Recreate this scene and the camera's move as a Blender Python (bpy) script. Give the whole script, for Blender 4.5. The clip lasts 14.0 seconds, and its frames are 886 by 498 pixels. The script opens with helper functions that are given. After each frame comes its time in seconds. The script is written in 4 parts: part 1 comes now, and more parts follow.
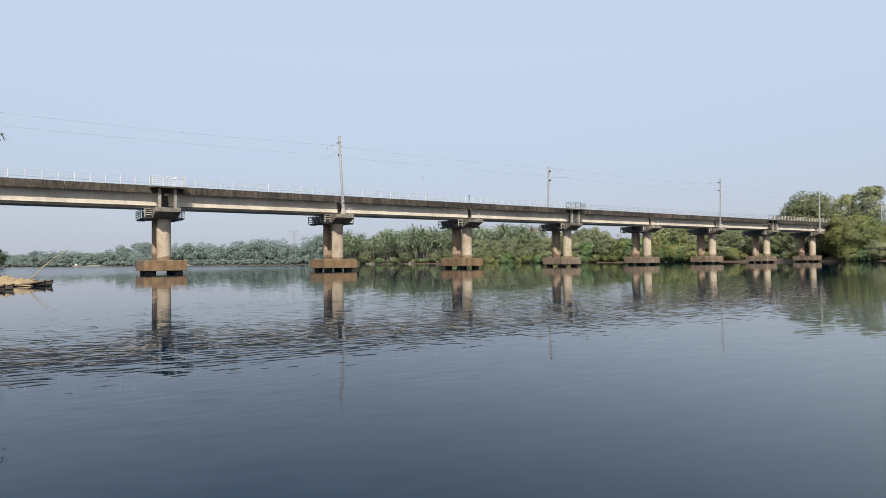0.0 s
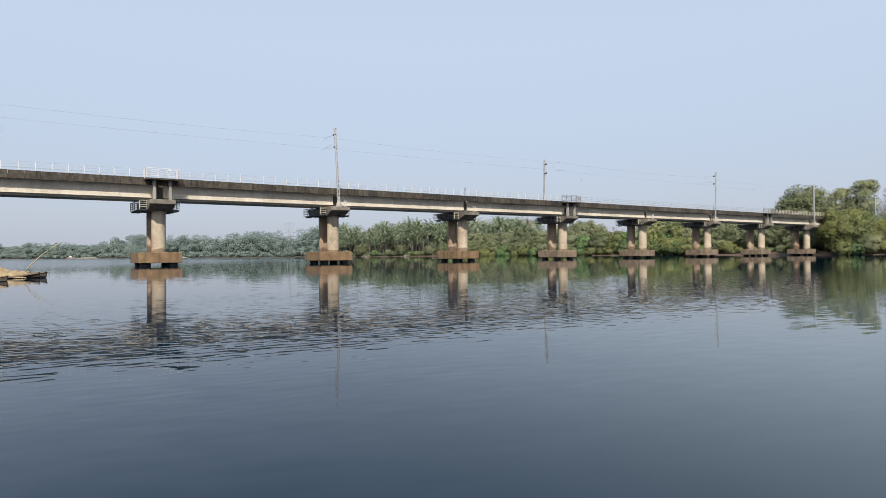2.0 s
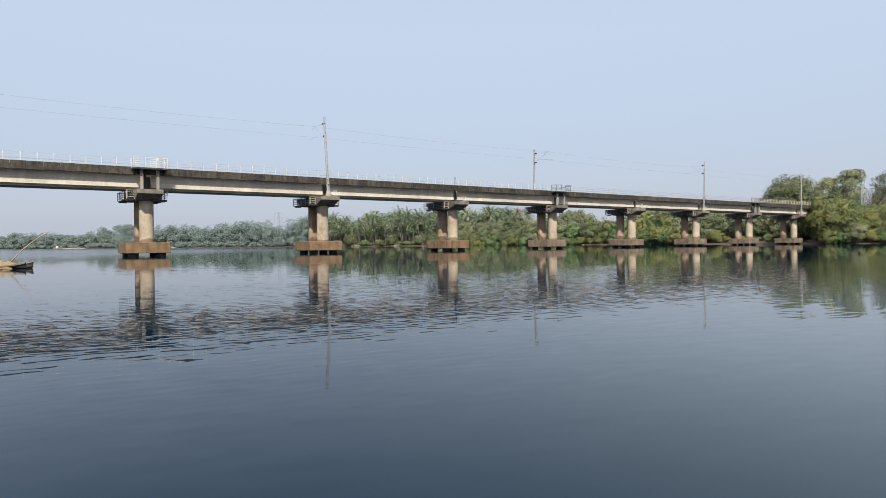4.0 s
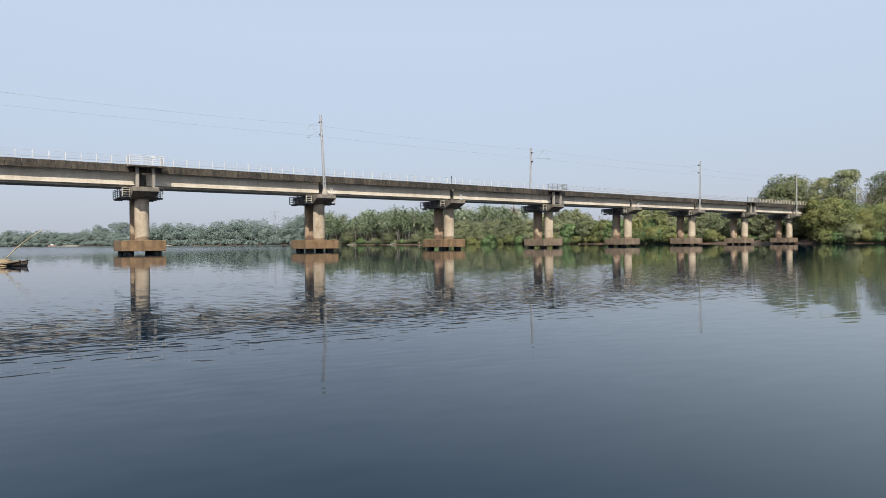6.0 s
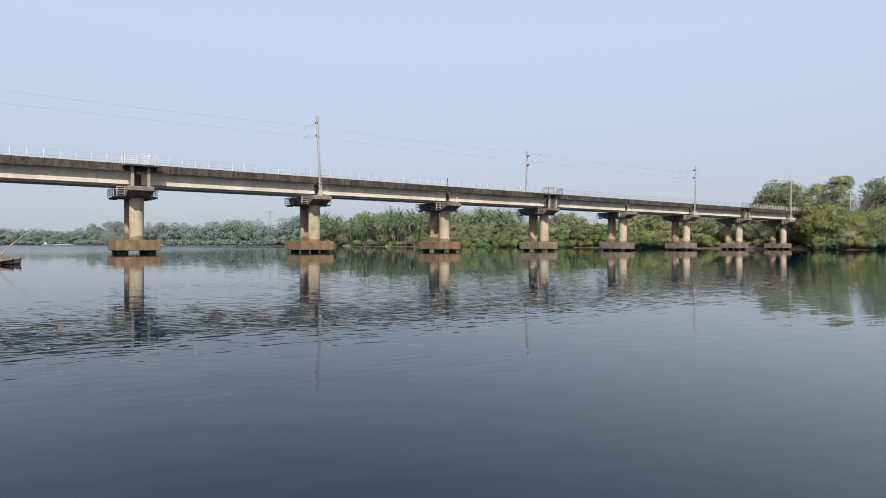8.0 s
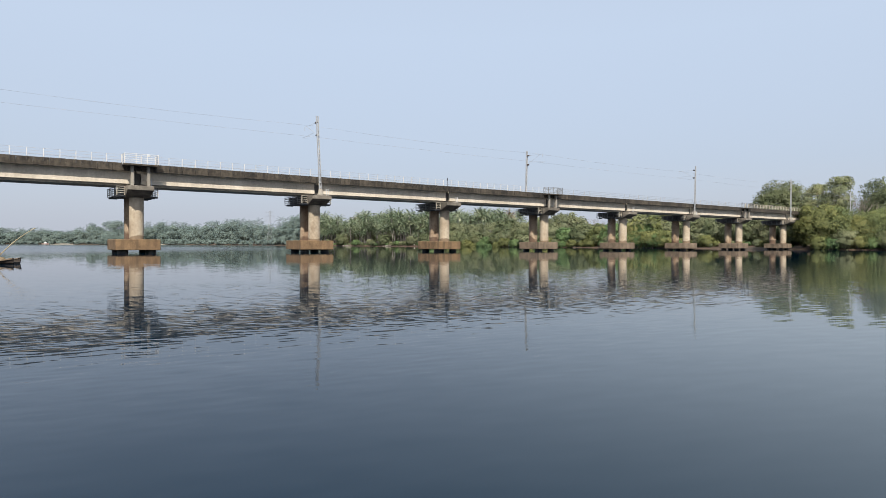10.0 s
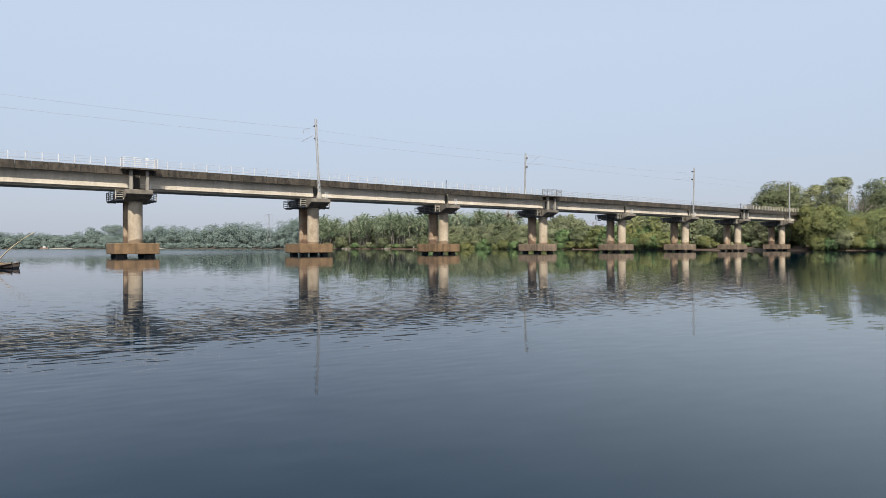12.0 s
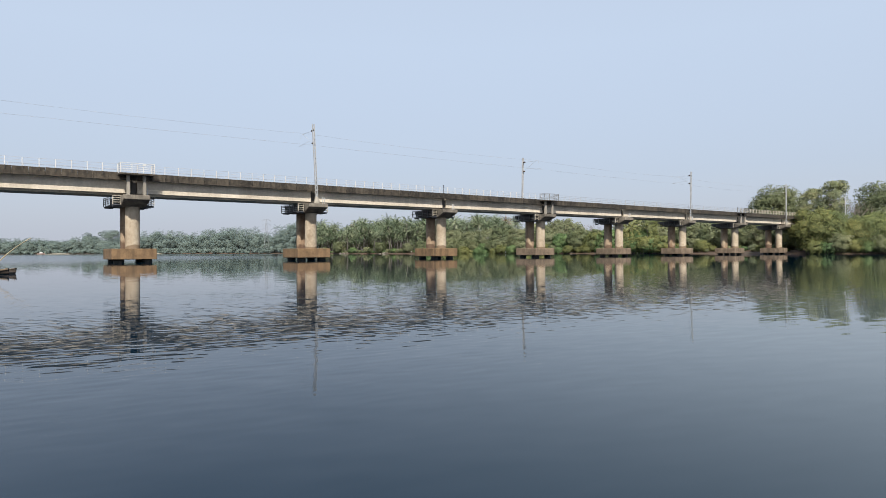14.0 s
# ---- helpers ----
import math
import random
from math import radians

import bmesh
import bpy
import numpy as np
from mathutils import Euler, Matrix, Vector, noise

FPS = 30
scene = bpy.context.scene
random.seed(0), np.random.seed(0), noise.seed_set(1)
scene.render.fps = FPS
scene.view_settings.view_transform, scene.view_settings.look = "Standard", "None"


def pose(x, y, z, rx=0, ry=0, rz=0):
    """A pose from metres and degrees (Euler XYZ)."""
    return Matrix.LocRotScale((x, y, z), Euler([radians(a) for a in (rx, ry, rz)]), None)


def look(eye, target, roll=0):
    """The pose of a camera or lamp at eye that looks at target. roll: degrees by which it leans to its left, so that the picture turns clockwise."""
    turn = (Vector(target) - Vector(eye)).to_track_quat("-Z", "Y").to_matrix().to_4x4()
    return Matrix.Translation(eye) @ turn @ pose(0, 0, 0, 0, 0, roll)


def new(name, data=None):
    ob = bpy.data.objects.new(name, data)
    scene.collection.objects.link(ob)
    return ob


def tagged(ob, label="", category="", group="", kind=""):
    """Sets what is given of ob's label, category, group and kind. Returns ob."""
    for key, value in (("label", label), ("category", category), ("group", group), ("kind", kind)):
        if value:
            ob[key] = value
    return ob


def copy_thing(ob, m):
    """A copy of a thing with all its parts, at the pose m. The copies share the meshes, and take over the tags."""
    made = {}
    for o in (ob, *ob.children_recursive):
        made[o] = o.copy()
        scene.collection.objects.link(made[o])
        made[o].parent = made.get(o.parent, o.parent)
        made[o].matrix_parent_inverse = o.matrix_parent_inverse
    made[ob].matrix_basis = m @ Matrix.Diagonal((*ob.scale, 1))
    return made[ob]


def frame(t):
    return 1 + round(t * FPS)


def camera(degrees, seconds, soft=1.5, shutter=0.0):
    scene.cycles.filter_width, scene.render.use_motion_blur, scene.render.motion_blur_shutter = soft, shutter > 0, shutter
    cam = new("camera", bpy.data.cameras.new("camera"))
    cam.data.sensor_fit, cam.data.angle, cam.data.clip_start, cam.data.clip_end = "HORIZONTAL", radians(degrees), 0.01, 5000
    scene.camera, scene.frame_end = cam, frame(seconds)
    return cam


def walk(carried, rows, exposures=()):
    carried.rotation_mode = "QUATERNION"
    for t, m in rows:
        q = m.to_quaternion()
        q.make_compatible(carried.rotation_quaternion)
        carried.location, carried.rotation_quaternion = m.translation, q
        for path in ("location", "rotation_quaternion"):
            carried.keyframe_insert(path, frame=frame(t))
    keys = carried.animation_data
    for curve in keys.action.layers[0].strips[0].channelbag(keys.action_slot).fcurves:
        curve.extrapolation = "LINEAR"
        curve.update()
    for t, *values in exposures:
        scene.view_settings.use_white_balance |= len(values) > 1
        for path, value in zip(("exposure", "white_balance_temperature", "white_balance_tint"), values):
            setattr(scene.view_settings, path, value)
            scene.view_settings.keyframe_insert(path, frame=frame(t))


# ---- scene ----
# ---------------------------------------------------------------- camera
EYE = (0.0, 0.0, 1.18)
cam = camera(69.27, 14.0, soft=0.65)
TURNS = (
    (0, 91.105, 0.615, 0.012), (0.5, 90.980, 0.667, -0.406), (1, 90.408, 0.621, -0.212),
    (1.5, 90.550, 0.699, -0.185), (2, 90.449, 0.501, -0.374), (2.5, 90.015, 0.544, -0.971),
    (3, 89.508, 0.524, -1.130), (5.5, 89.519, 0.661, -1.527), (6, 89.395, 0.442, -1.593),
    (6.5, 89.419, 0.460, -1.540), (7, 89.789, 0.168, -1.609), (7.5, 89.610, 0.078, -1.750),
    (8, 89.602, -0.117, -2.007), (10.5, 89.584, -0.209, -2.019), (11, 89.606, -0.257, -2.034),
    (11.5, 89.692, -0.106, -2.014), (12, 89.808, 0.099, -2.096), (12.5, 89.461, 0.267, -2.140),
    (13, 89.519, 0.483, -2.082), (13.5, 89.633, 0.552, -2.181), (14, 90.211, 0.261, -2.301),
)
walk(cam, [(t, pose(*EYE, rx, ry, rz)) for t, rx, ry, rz in TURNS])

# ---------------------------------------------------------------- world and sun
SUN_AZ, SUN_EL = 178.0, 48.0     # clockwise from +y, above the horizon
scene.view_settings.exposure = 0.9
world = bpy.data.worlds.new("world")
scene.world = world
world.use_nodes = True
wt = world.node_tree
wt.nodes.clear()
sky = wt.nodes.new("ShaderNodeTexSky")
sky.sky_type, sky.sun_disc = "NISHITA", False
sky.sun_elevation, sky.sun_rotation = radians(SUN_EL), radians(SUN_AZ)
sky.air_density, sky.dust_density, sky.ozone_density = 1.0, 4.0, 1.5
sky_gain = wt.nodes.new("ShaderNodeVectorMath")
sky_gain.operation = "SCALE"
sky_gain.inputs["Scale"].default_value = 0.10
haze = wt.nodes.new("ShaderNodeMixRGB")       # humid haze that whitens the whole sky
haze.inputs["Fac"].default_value = 0.80
sky_way = wt.nodes.new("ShaderNodeTexCoord")   # the haze is greyer low down and bluer above
sky_up = wt.nodes.new("ShaderNodeSeparateXYZ")
haze_tone = wt.nodes.new("ShaderNodeValToRGB")
haze_tone.color_ramp.elements[0].position, haze_tone.color_ramp.elements[1].position = 0.02, 0.30
haze_tone.color_ramp.elements[0].color = (0.316, 0.342, 0.400, 1)
haze_tone.color_ramp.elements[1].color = (0.334, 0.388, 0.470, 1)
haze_tone.color_ramp.elements.new(0.12).color = (0.301, 0.343, 0.418, 1)
wt.links.new(sky_way.outputs["Generated"], sky_up.inputs[0])
wt.links.new(sky_up.outputs["Z"], haze_tone.inputs[0])
wt.links.new(haze_tone.outputs[0], haze.inputs["Color2"])
back = wt.nodes.new("ShaderNodeBackground")
wout = wt.nodes.new("ShaderNodeOutputWorld")
wt.links.new(sky.outputs[0], sky_gain.inputs[0])
wt.links.new(sky_gain.outputs[0], haze.inputs["Color1"])
wt.links.new(haze.outputs[0], back.inputs[0])
wt.links.new(back.outputs[0], wout.inputs[0])

sun_data = bpy.data.lights.new("sun", "SUN")
sun_data.energy, sun_data.angle, sun_data.color = 4.0, radians(0.8), (1.0, 0.925, 0.815)
sun = new("sun", sun_data)
az, el = radians(SUN_AZ), radians(SUN_EL)
sun.matrix_world = look((math.sin(az) * math.cos(el) * 300, math.cos(az) * math.cos(el) * 300, math.sin(el) * 300), (0, 0, 0))


# ---------------------------------------------------------------- materials
def node_material(name, rough=0.8, metal=0.0):
    m = bpy.data.materials.new(name)
    m.use_nodes = True
    b = m.node_tree.nodes["Principled BSDF"]
    b.inputs["Roughness"].default_value, b.inputs["Metallic"].default_value = rough, metal
    return m, m.node_tree, b


def surface(name, dark, light, rough=0.85, coarse=0.35, fine=6.0, bump=0.02, streak=0.0, metal=0.0, stain=None, piece=0.0, drip=1.0, splash=None):
    """Two scales of variation between two colours, optional vertical streaks, stains and a shift from piece to piece."""
    m, nt, b = node_material(name, rough, metal)
    N, L = nt.nodes, nt.links
    co = N.new("ShaderNodeTexCoord")
    geo = N.new("ShaderNodeNewGeometry")
    n1 = N.new("ShaderNodeTexNoise")
    n1.inputs["Scale"].default_value, n1.inputs["Detail"].default_value = coarse, 6
    n2 = N.new("ShaderNodeTexNoise")
    n2.inputs["Scale"].default_value, n2.inputs["Detail"].default_value = fine, 8
    L.new(geo.outputs["Position"], n1.inputs["Vector"])
    L.new(geo.outputs["Position"], n2.inputs["Vector"])
    add = N.new("ShaderNodeMath")
    add.operation = "MULTIPLY_ADD"
    L.new(n1.outputs[0], add.inputs[0])
    add.inputs[1].default_value = 0.65
    half = N.new("ShaderNodeMath")
    half.operation = "MULTIPLY"
    L.new(n2.outputs[0], half.inputs[0])
    half.inputs[1].default_value = 0.35
    L.new(half.outputs[0], add.inputs[2])
    value = add.outputs[0]
    if piece:
        info = N.new("ShaderNodeObjectInfo")
        sh = N.new("ShaderNodeMath")
        sh.operation = "MULTIPLY_ADD"
        L.new(info.outputs["Random"], sh.inputs[0])
        sh.inputs[1].default_value = piece
        L.new(value, sh.inputs[2])
        off = N.new("ShaderNodeMath")
        off.operation = "SUBTRACT"
        L.new(sh.outputs[0], off.inputs[0])
        off.inputs[1].default_value = piece / 2
        value = off.outputs[0]
    ramp = N.new("ShaderNodeValToRGB")
    ramp.color_ramp.elements[0].position, ramp.color_ramp.elements[1].position = 0.32, 0.68
    ramp.color_ramp.elements[0].color, ramp.color_ramp.elements[1].color = (*dark, 1), (*light, 1)
    L.new(value, ramp.inputs[0])
    colour = ramp.outputs[0]
    if streak:
        mp = N.new("ShaderNodeMapping")
        mp.inputs["Scale"].default_value = (0.9 * drip, 0.9 * drip, 0.10 * drip)
        L.new(geo.outputs["Position"], mp.inputs["Vector"])
        n3 = N.new("ShaderNodeTexNoise")
        n3.inputs["Scale"].default_value, n3.inputs["Detail"].default_value = 1.6, 5
        L.new(mp.outputs[0], n3.inputs["Vector"])
        r3 = N.new("ShaderNodeValToRGB")
        r3.color_ramp.elements[0].position, r3.color_ramp.elements[1].position = 0.45, 0.75
        r3.color_ramp.elements[0].color = (0, 0, 0, 1)
        r3.color_ramp.elements[1].color = (streak, streak, streak, 1)
        L.new(n3.outputs[0], r3.inputs[0])
        mx = N.new("ShaderNodeMixRGB")
        mx.inputs["Color2"].default_value = (*(stain or tuple(c * 0.35 for c in dark)), 1)
        L.new(r3.outputs[0], mx.inputs["Fac"])
        L.new(colour, mx.inputs["Color1"])
        colour = mx.outputs[0]
    if splash:                                  # brown water stain with a ragged edge between two heights
        z0, z1, tone = splash
        up = N.new("ShaderNodeSeparateXYZ")
        L.new(geo.outputs["Position"], up.inputs[0])
        edge = N.new("ShaderNodeMath")
        edge.operation = "MULTIPLY_ADD"
        L.new(n1.outputs[0], edge.inputs[0])
        edge.inputs[1].default_value = -3.2 * (z1 - z0)
        L.new(up.outputs["Z"], edge.inputs[2])
        mask = N.new("ShaderNodeMapRange")
        mask.inputs["From Min"].default_value, mask.inputs["From Max"].default_value = z0 - 1.15 * (z1 - z0), z0 - 0.85 * (z1 - z0)
        mask.inputs["To Min"].default_value, mask.inputs["To Max"].default_value = 0.85, 0.0
        L.new(edge.outputs[0], mask.inputs["Value"])
        wet = N.new("ShaderNodeMixRGB")
        wet.inputs["Color2"].default_value = (*tone, 1)
        L.new(mask.outputs[0], wet.inputs["Fac"])
        L.new(colour, wet.inputs["Color1"])
        colour = wet.outputs[0]
    L.new(colour, b.inputs["Base Color"])
    if bump:
        bp = N.new("ShaderNodeBump")
        bp.inputs["Strength"].default_value, bp.inputs["Distance"].default_value = 0.6, bump
        L.new(n2.outputs[0], bp.inputs["Height"])
        L.new(bp.outputs[0], b.inputs["Normal"])
    return m


def foliage(name, colours, rough=0.6, through_light=0.24, gaps=0.0):
    """Leaves: each its own tone between the given greens, with some light let through; a spray of small leaves has gaps."""
    m, nt, b = node_material(name, rough)
    b.inputs["Specular IOR Level"].default_value = 0.22
    N, L = nt.nodes, nt.links
    geo = N.new("ShaderNodeNewGeometry")
    info = N.new("ShaderNodeObjectInfo")
    n1 = N.new("ShaderNodeTexNoise")
    n1.inputs["Scale"].default_value, n1.inputs["Detail"].default_value = 0.22, 3
    L.new(geo.outputs["Position"], n1.inputs["Vector"])
    a = N.new("ShaderNodeMath")
    a.operation = "MULTIPLY_ADD"
    L.new(geo.outputs["Random Per Island"], a.inputs[0])
    a.inputs[1].default_value = 0.45
    s = N.new("ShaderNodeMath")
    s.operation = "MULTIPLY_ADD"
    L.new(n1.outputs[0], s.inputs[0])
    s.inputs[1].default_value = 0.9
    s.inputs[2].default_value = -0.25
    L.new(s.outputs[0], a.inputs[2])
    a2 = N.new("ShaderNodeMath")
    a2.operation = "MULTIPLY_ADD"
    L.new(info.outputs["Random"], a2.inputs[0])
    a2.inputs[1].default_value = 0.25
    L.new(a.outputs[0], a2.inputs[2])
    ramp = N.new("ShaderNodeValToRGB")
    els = ramp.color_ramp.elements
    while len(els) < len(colours):
        els.new(0.5)
    for k, c in enumerate(colours):
        els[k].position = 0.15 + 0.75 * k / (len(colours) - 1)
        els[k].color = (*c, 1)
    L.new(a2.outputs[0], ramp.inputs[0])
    L.new(ramp.outputs[0], b.inputs["Base Color"])
    tr = N.new("ShaderNodeBsdfTranslucent")
    L.new(ramp.outputs[0], tr.inputs["Color"])
    mix = N.new("ShaderNodeMixShader")
    mix.inputs[0].default_value = through_light
    out = N["Material Output"]
    L.new(b.outputs[0], mix.inputs[1])
    L.new(tr.outputs[0], mix.inputs[2])
    L.new(mix.outputs[0], out.inputs["Surface"])
    if gaps:
        clear = N.new("ShaderNodeBsdfTransparent")
        spray = N.new("ShaderNodeMixShader")
        spray.inputs[0].default_value = gaps
        L.new(mix.outputs[0], spray.inputs[1])
        L.new(clear.outputs[0], spray.inputs[2])
        L.new(spray.outputs[0], out.inputs["Surface"])
    return m


def water_material():
    m, nt, b = node_material("river_water", 0.02)
    N, L = nt.nodes, nt.links
    b.inputs["IOR"].default_value = 1.33
    b.inputs["Specular IOR Level"].default_value = 0.225
    co = N.new("ShaderNodeTexCoord")
    geo = N.new("ShaderNodeNewGeometry")
    big = N.new("ShaderNodeTexNoise")
    big.inputs["Scale"].default_value, big.inputs["Detail"].default_value = 0.02, 3
    L.new(geo.outputs["Position"], big.inputs["Vector"])
    body = N.new("ShaderNodeValToRGB")
    body.color_ramp.elements[0].color = (0.0001, 0.0080, 0.0185, 1)
    body.color_ramp.elements[1].color = (0.0001, 0.0092, 0.0210, 1)
    L.new(big.outputs[0], body.inputs[0])
    pale_way = N.new("ShaderNodeVectorMath")       # water colour grows paler around a point off the near bank
    pale_way.operation = "DISTANCE"
    pale_way.inputs[1].default_value = (12, 7, 0)
    L.new(geo.outputs["Position"], pale_way.inputs[0])
    pale_fade = N.new("ShaderNodeMapRange")
    pale_fade.interpolation_type = "SMOOTHSTEP"
    pale_fade.inputs["From Min"].default_value, pale_fade.inputs["From Max"].default_value = 5, 14
    pale_fade.inputs["To Min"].default_value, pale_fade.inputs["To Max"].default_value = 1.0, 0.0
    L.new(pale_way.outputs["Value"], pale_fade.inputs["Value"])
    pale_mix = N.new("ShaderNodeMixRGB")
    pale_mix.inputs["Color2"].default_value = (0.050, 0.066, 0.073, 1)
    L.new(pale_fade.outputs[0], pale_mix.inputs["Fac"])
    L.new(body.outputs[0], pale_mix.inputs["Color1"])
    L.new(pale_mix.outputs[0], b.inputs["Base Color"])
    # wavelets drift with the sheet; the ruffled lane and the breezy reach stay with the place
    def math_node(op, a, c):
        n = N.new("ShaderNodeMath")
        n.operation = op
        for k, v in enumerate((a, c)):
            if isinstance(v, (int, float)):
                n.inputs[k].default_value = v
            else:
                L.new(v, n.inputs[k])
        return n.outputs[0]

    def smooth(value, lo, hi, a, c):
        n = N.new("ShaderNodeMapRange")
        n.interpolation_type = "SMOOTHSTEP"
        for key, v in zip(("From Min", "From Max", "To Min", "To Max"), (lo, hi, a, c)):
            n.inputs[key].default_value = v
        L.new(value, n.inputs["Value"])
        return n.outputs[0]

    def vector_node(op, a, c):
        n = N.new("ShaderNodeVectorMath")
        n.operation = op
        for k, v in enumerate((a, c)):
            if isinstance(v, tuple):
                n.inputs[k].default_value = v
            else:
                L.new(v, n.inputs[k])
        return n

    def wavelets(scale, stretch, turn, slope, gain):
        """Slope of wavelets whose crests run at the angle "turn"."""
        mp = N.new("ShaderNodeMapping")
        mp.vector_type = "TEXTURE"
        mp.inputs["Rotation"].default_value = (0, 0, radians(turn))
        mp.inputs["Scale"].default_value = (1 / stretch, 1, 1)
        L.new(co.outputs["Object"], mp.inputs["Vector"])
        n = N.new("ShaderNodeTexNoise")
        n.inputs["Scale"].default_value, n.inputs["Detail"].default_value = scale, 1
        n.inputs["Roughness"].default_value = 0.4
        L.new(mp.outputs[0], n.inputs["Vector"])
        amount = math_node("MULTIPLY", math_node("SUBTRACT", n.outputs[0], 0.5), math_node("MULTIPLY", gain, slope))
        v = N.new("ShaderNodeVectorMath")
        v.operation = "SCALE"
        v.inputs[0].default_value = (-math.sin(radians(turn)), math.cos(radians(turn)), 0)
        L.new(amount, v.inputs["Scale"])
        return v.outputs[0]
    def wave_train(length, turn, slope, gain):
        """Slope of long even crests that run at the angle "turn"."""
        mp = N.new("ShaderNodeMapping")
        mp.vector_type = "TEXTURE"
        mp.inputs["Rotation"].default_value = (0, 0, radians(turn))
        L.new(co.outputs["Object"], mp.inputs["Vector"])
        n = N.new("ShaderNodeTexWave")
        n.bands_direction = "Y"
        for key, v in (("Scale", 0.314 / length), ("Distortion", 5.0), ("Detail", 1.5), ("Detail Scale", 1.4), ("Detail Roughness", 0.45)):
            n.inputs[key].default_value = v
        L.new(mp.outputs[0], n.inputs["Vector"])
        amount = math_node("MULTIPLY", math_node("SUBTRACT", n.outputs["Fac"], 0.5), math_node("MULTIPLY", gain, slope))
        v = N.new("ShaderNodeVectorMath")
        v.operation = "SCALE"
        v.inputs[0].default_value = (-math.sin(radians(turn)), math.cos(radians(turn)), 0)
        L.new(amount, v.inputs["Scale"])
        return v.outputs[0]
    pm = N.new("ShaderNodeMapping")            # breeze patches
    pm.inputs["Scale"].default_value = (0.012, 0.05, 1)
    L.new(geo.outputs["Position"], pm.inputs["Vector"])
    patch = N.new("ShaderNodeTexNoise")
    patch.inputs["Scale"].default_value, patch.inputs["Detail"].default_value = 1.0, 3
    L.new(pm.outputs[0], patch.inputs["Vector"])
    calm = smooth(patch.outputs[0], 0.38, 0.62, 0.6, 1.0)
    across = vector_node("DOT_PRODUCT", geo.outputs["Position"], (-0.57, 0.82, 0)).outputs["Value"]
    lane = smooth(math_node("ABSOLUTE", math_node("SUBTRACT", across, 12.5), 0), 4.8, 10, 1.0, 0.19)    # ruffled lane along the bridge
    wide = vector_node("DISTANCE", geo.outputs["Position"], (-270, 420, 0)).outputs["Value"]     # breezy wide reach of the river
    reach = smooth(wide, 170, 330, 2.2, 1.0)
    side = vector_node("DISTANCE", geo.outputs["Position"], (-180, 130, 0)).outputs["Value"]     # and of its near side arm
    L.new(math_node("MAXIMUM", smooth(wide, 170, 320, 0.10, 0.02), smooth(side, 120, 180, 0.13, 0.02)), b.inputs["Roughness"])
    ruffle = math_node("MULTIPLY", math_node("MULTIPLY", calm, lane), reach)
    shore = vector_node("DISTANCE", geo.outputs["Position"], (0, 2, 0)).outputs["Value"]        # faint ripples off the near bank
    even = math_node("MULTIPLY", calm, smooth(shore, 9, 34, 1.0, 0.25))
    total = (0, 0, 1)
    for wave in (wavelets(0.9, 0.55, 14, 0.024, even), wavelets(5.0, 0.38, 12, 0.058, even), wave_train(0.21, 28, 0.020, ruffle), wavelets(9.5, 0.25, 31, 0.078, ruffle), wavelets(16.0, 0.4, 20, 0.030, ruffle)):
        total = vector_node("ADD", wave, total).outputs[0]
    L.new(vector_node("NORMALIZE", total, (0, 0, 0)).outputs[0], b.inputs["Normal"])
    return m


CONCRETE = surface("weathered_concrete", (0.19, 0.175, 0.15), (0.32, 0.295, 0.255), 0.9, 0.3, 5, 0.012, 0.45, stain=(0.09, 0.078, 0.065))
GIRDER = surface("girder_concrete", (0.376, 0.332, 0.265), (0.610, 0.551, 0.458), 0.9, 0.25, 4, 0.01, 0.30, stain=(0.174, 0.139, 0.104))
COLUMN = surface("column_concrete", (0.23, 0.18, 0.125), (0.48, 0.415, 0.32), 0.9, 0.40, 3, 0.010, 0.45, stain=(0.17, 0.115, 0.07), drip=0.7, splash=(1.7, 2.3, (0.13, 0.085, 0.05)))
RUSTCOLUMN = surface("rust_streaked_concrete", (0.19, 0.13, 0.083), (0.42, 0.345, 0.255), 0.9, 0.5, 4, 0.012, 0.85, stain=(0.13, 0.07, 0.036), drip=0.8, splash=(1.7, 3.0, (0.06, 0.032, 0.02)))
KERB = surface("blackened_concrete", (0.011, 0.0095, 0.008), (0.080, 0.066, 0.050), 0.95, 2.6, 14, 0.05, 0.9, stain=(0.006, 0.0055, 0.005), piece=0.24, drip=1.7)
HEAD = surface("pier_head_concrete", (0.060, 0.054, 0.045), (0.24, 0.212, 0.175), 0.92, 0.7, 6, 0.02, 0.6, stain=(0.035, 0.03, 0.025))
CAP = surface("rust_stained_concrete", (0.085, 0.052, 0.027), (0.235, 0.150, 0.078), 0.9, 0.9, 6, 0.02, 0.7, stain=(0.045, 0.03, 0.018), drip=0.9)
GREYCAP = surface("brown_grey_concrete", (0.085, 0.062, 0.042), (0.225, 0.17, 0.12), 0.9, 0.9, 6, 0.02, 0.7, stain=(0.05, 0.036, 0.025), drip=0.9)
RAILGREY = surface("worn_grey_paint", (0.12, 0.125, 0.13), (0.22, 0.22, 0.215), 0.6, 1.0, 9, 0.002, 0.3)
# wet foundation shafts, and the black that fills the deck joints as shade
PILE = surface("wet_and_shade_dark", (0.02, 0.018, 0.015), (0.05, 0.045, 0.04), 0.6, 1.0, 6, 0.02)
WHITE = surface("white_painted_steel", (0.42, 0.43, 0.44), (0.56, 0.56, 0.56), 0.5, 1.0, 9, 0.002, 0.3, stain=(0.40, 0.32, 0.24))
OFFWHITE = surface("weathered_off_white_paint", (0.26, 0.265, 0.27), (0.40, 0.40, 0.40), 0.55, 1.0, 9, 0.002, 0.35, stain=(0.22, 0.17, 0.13))
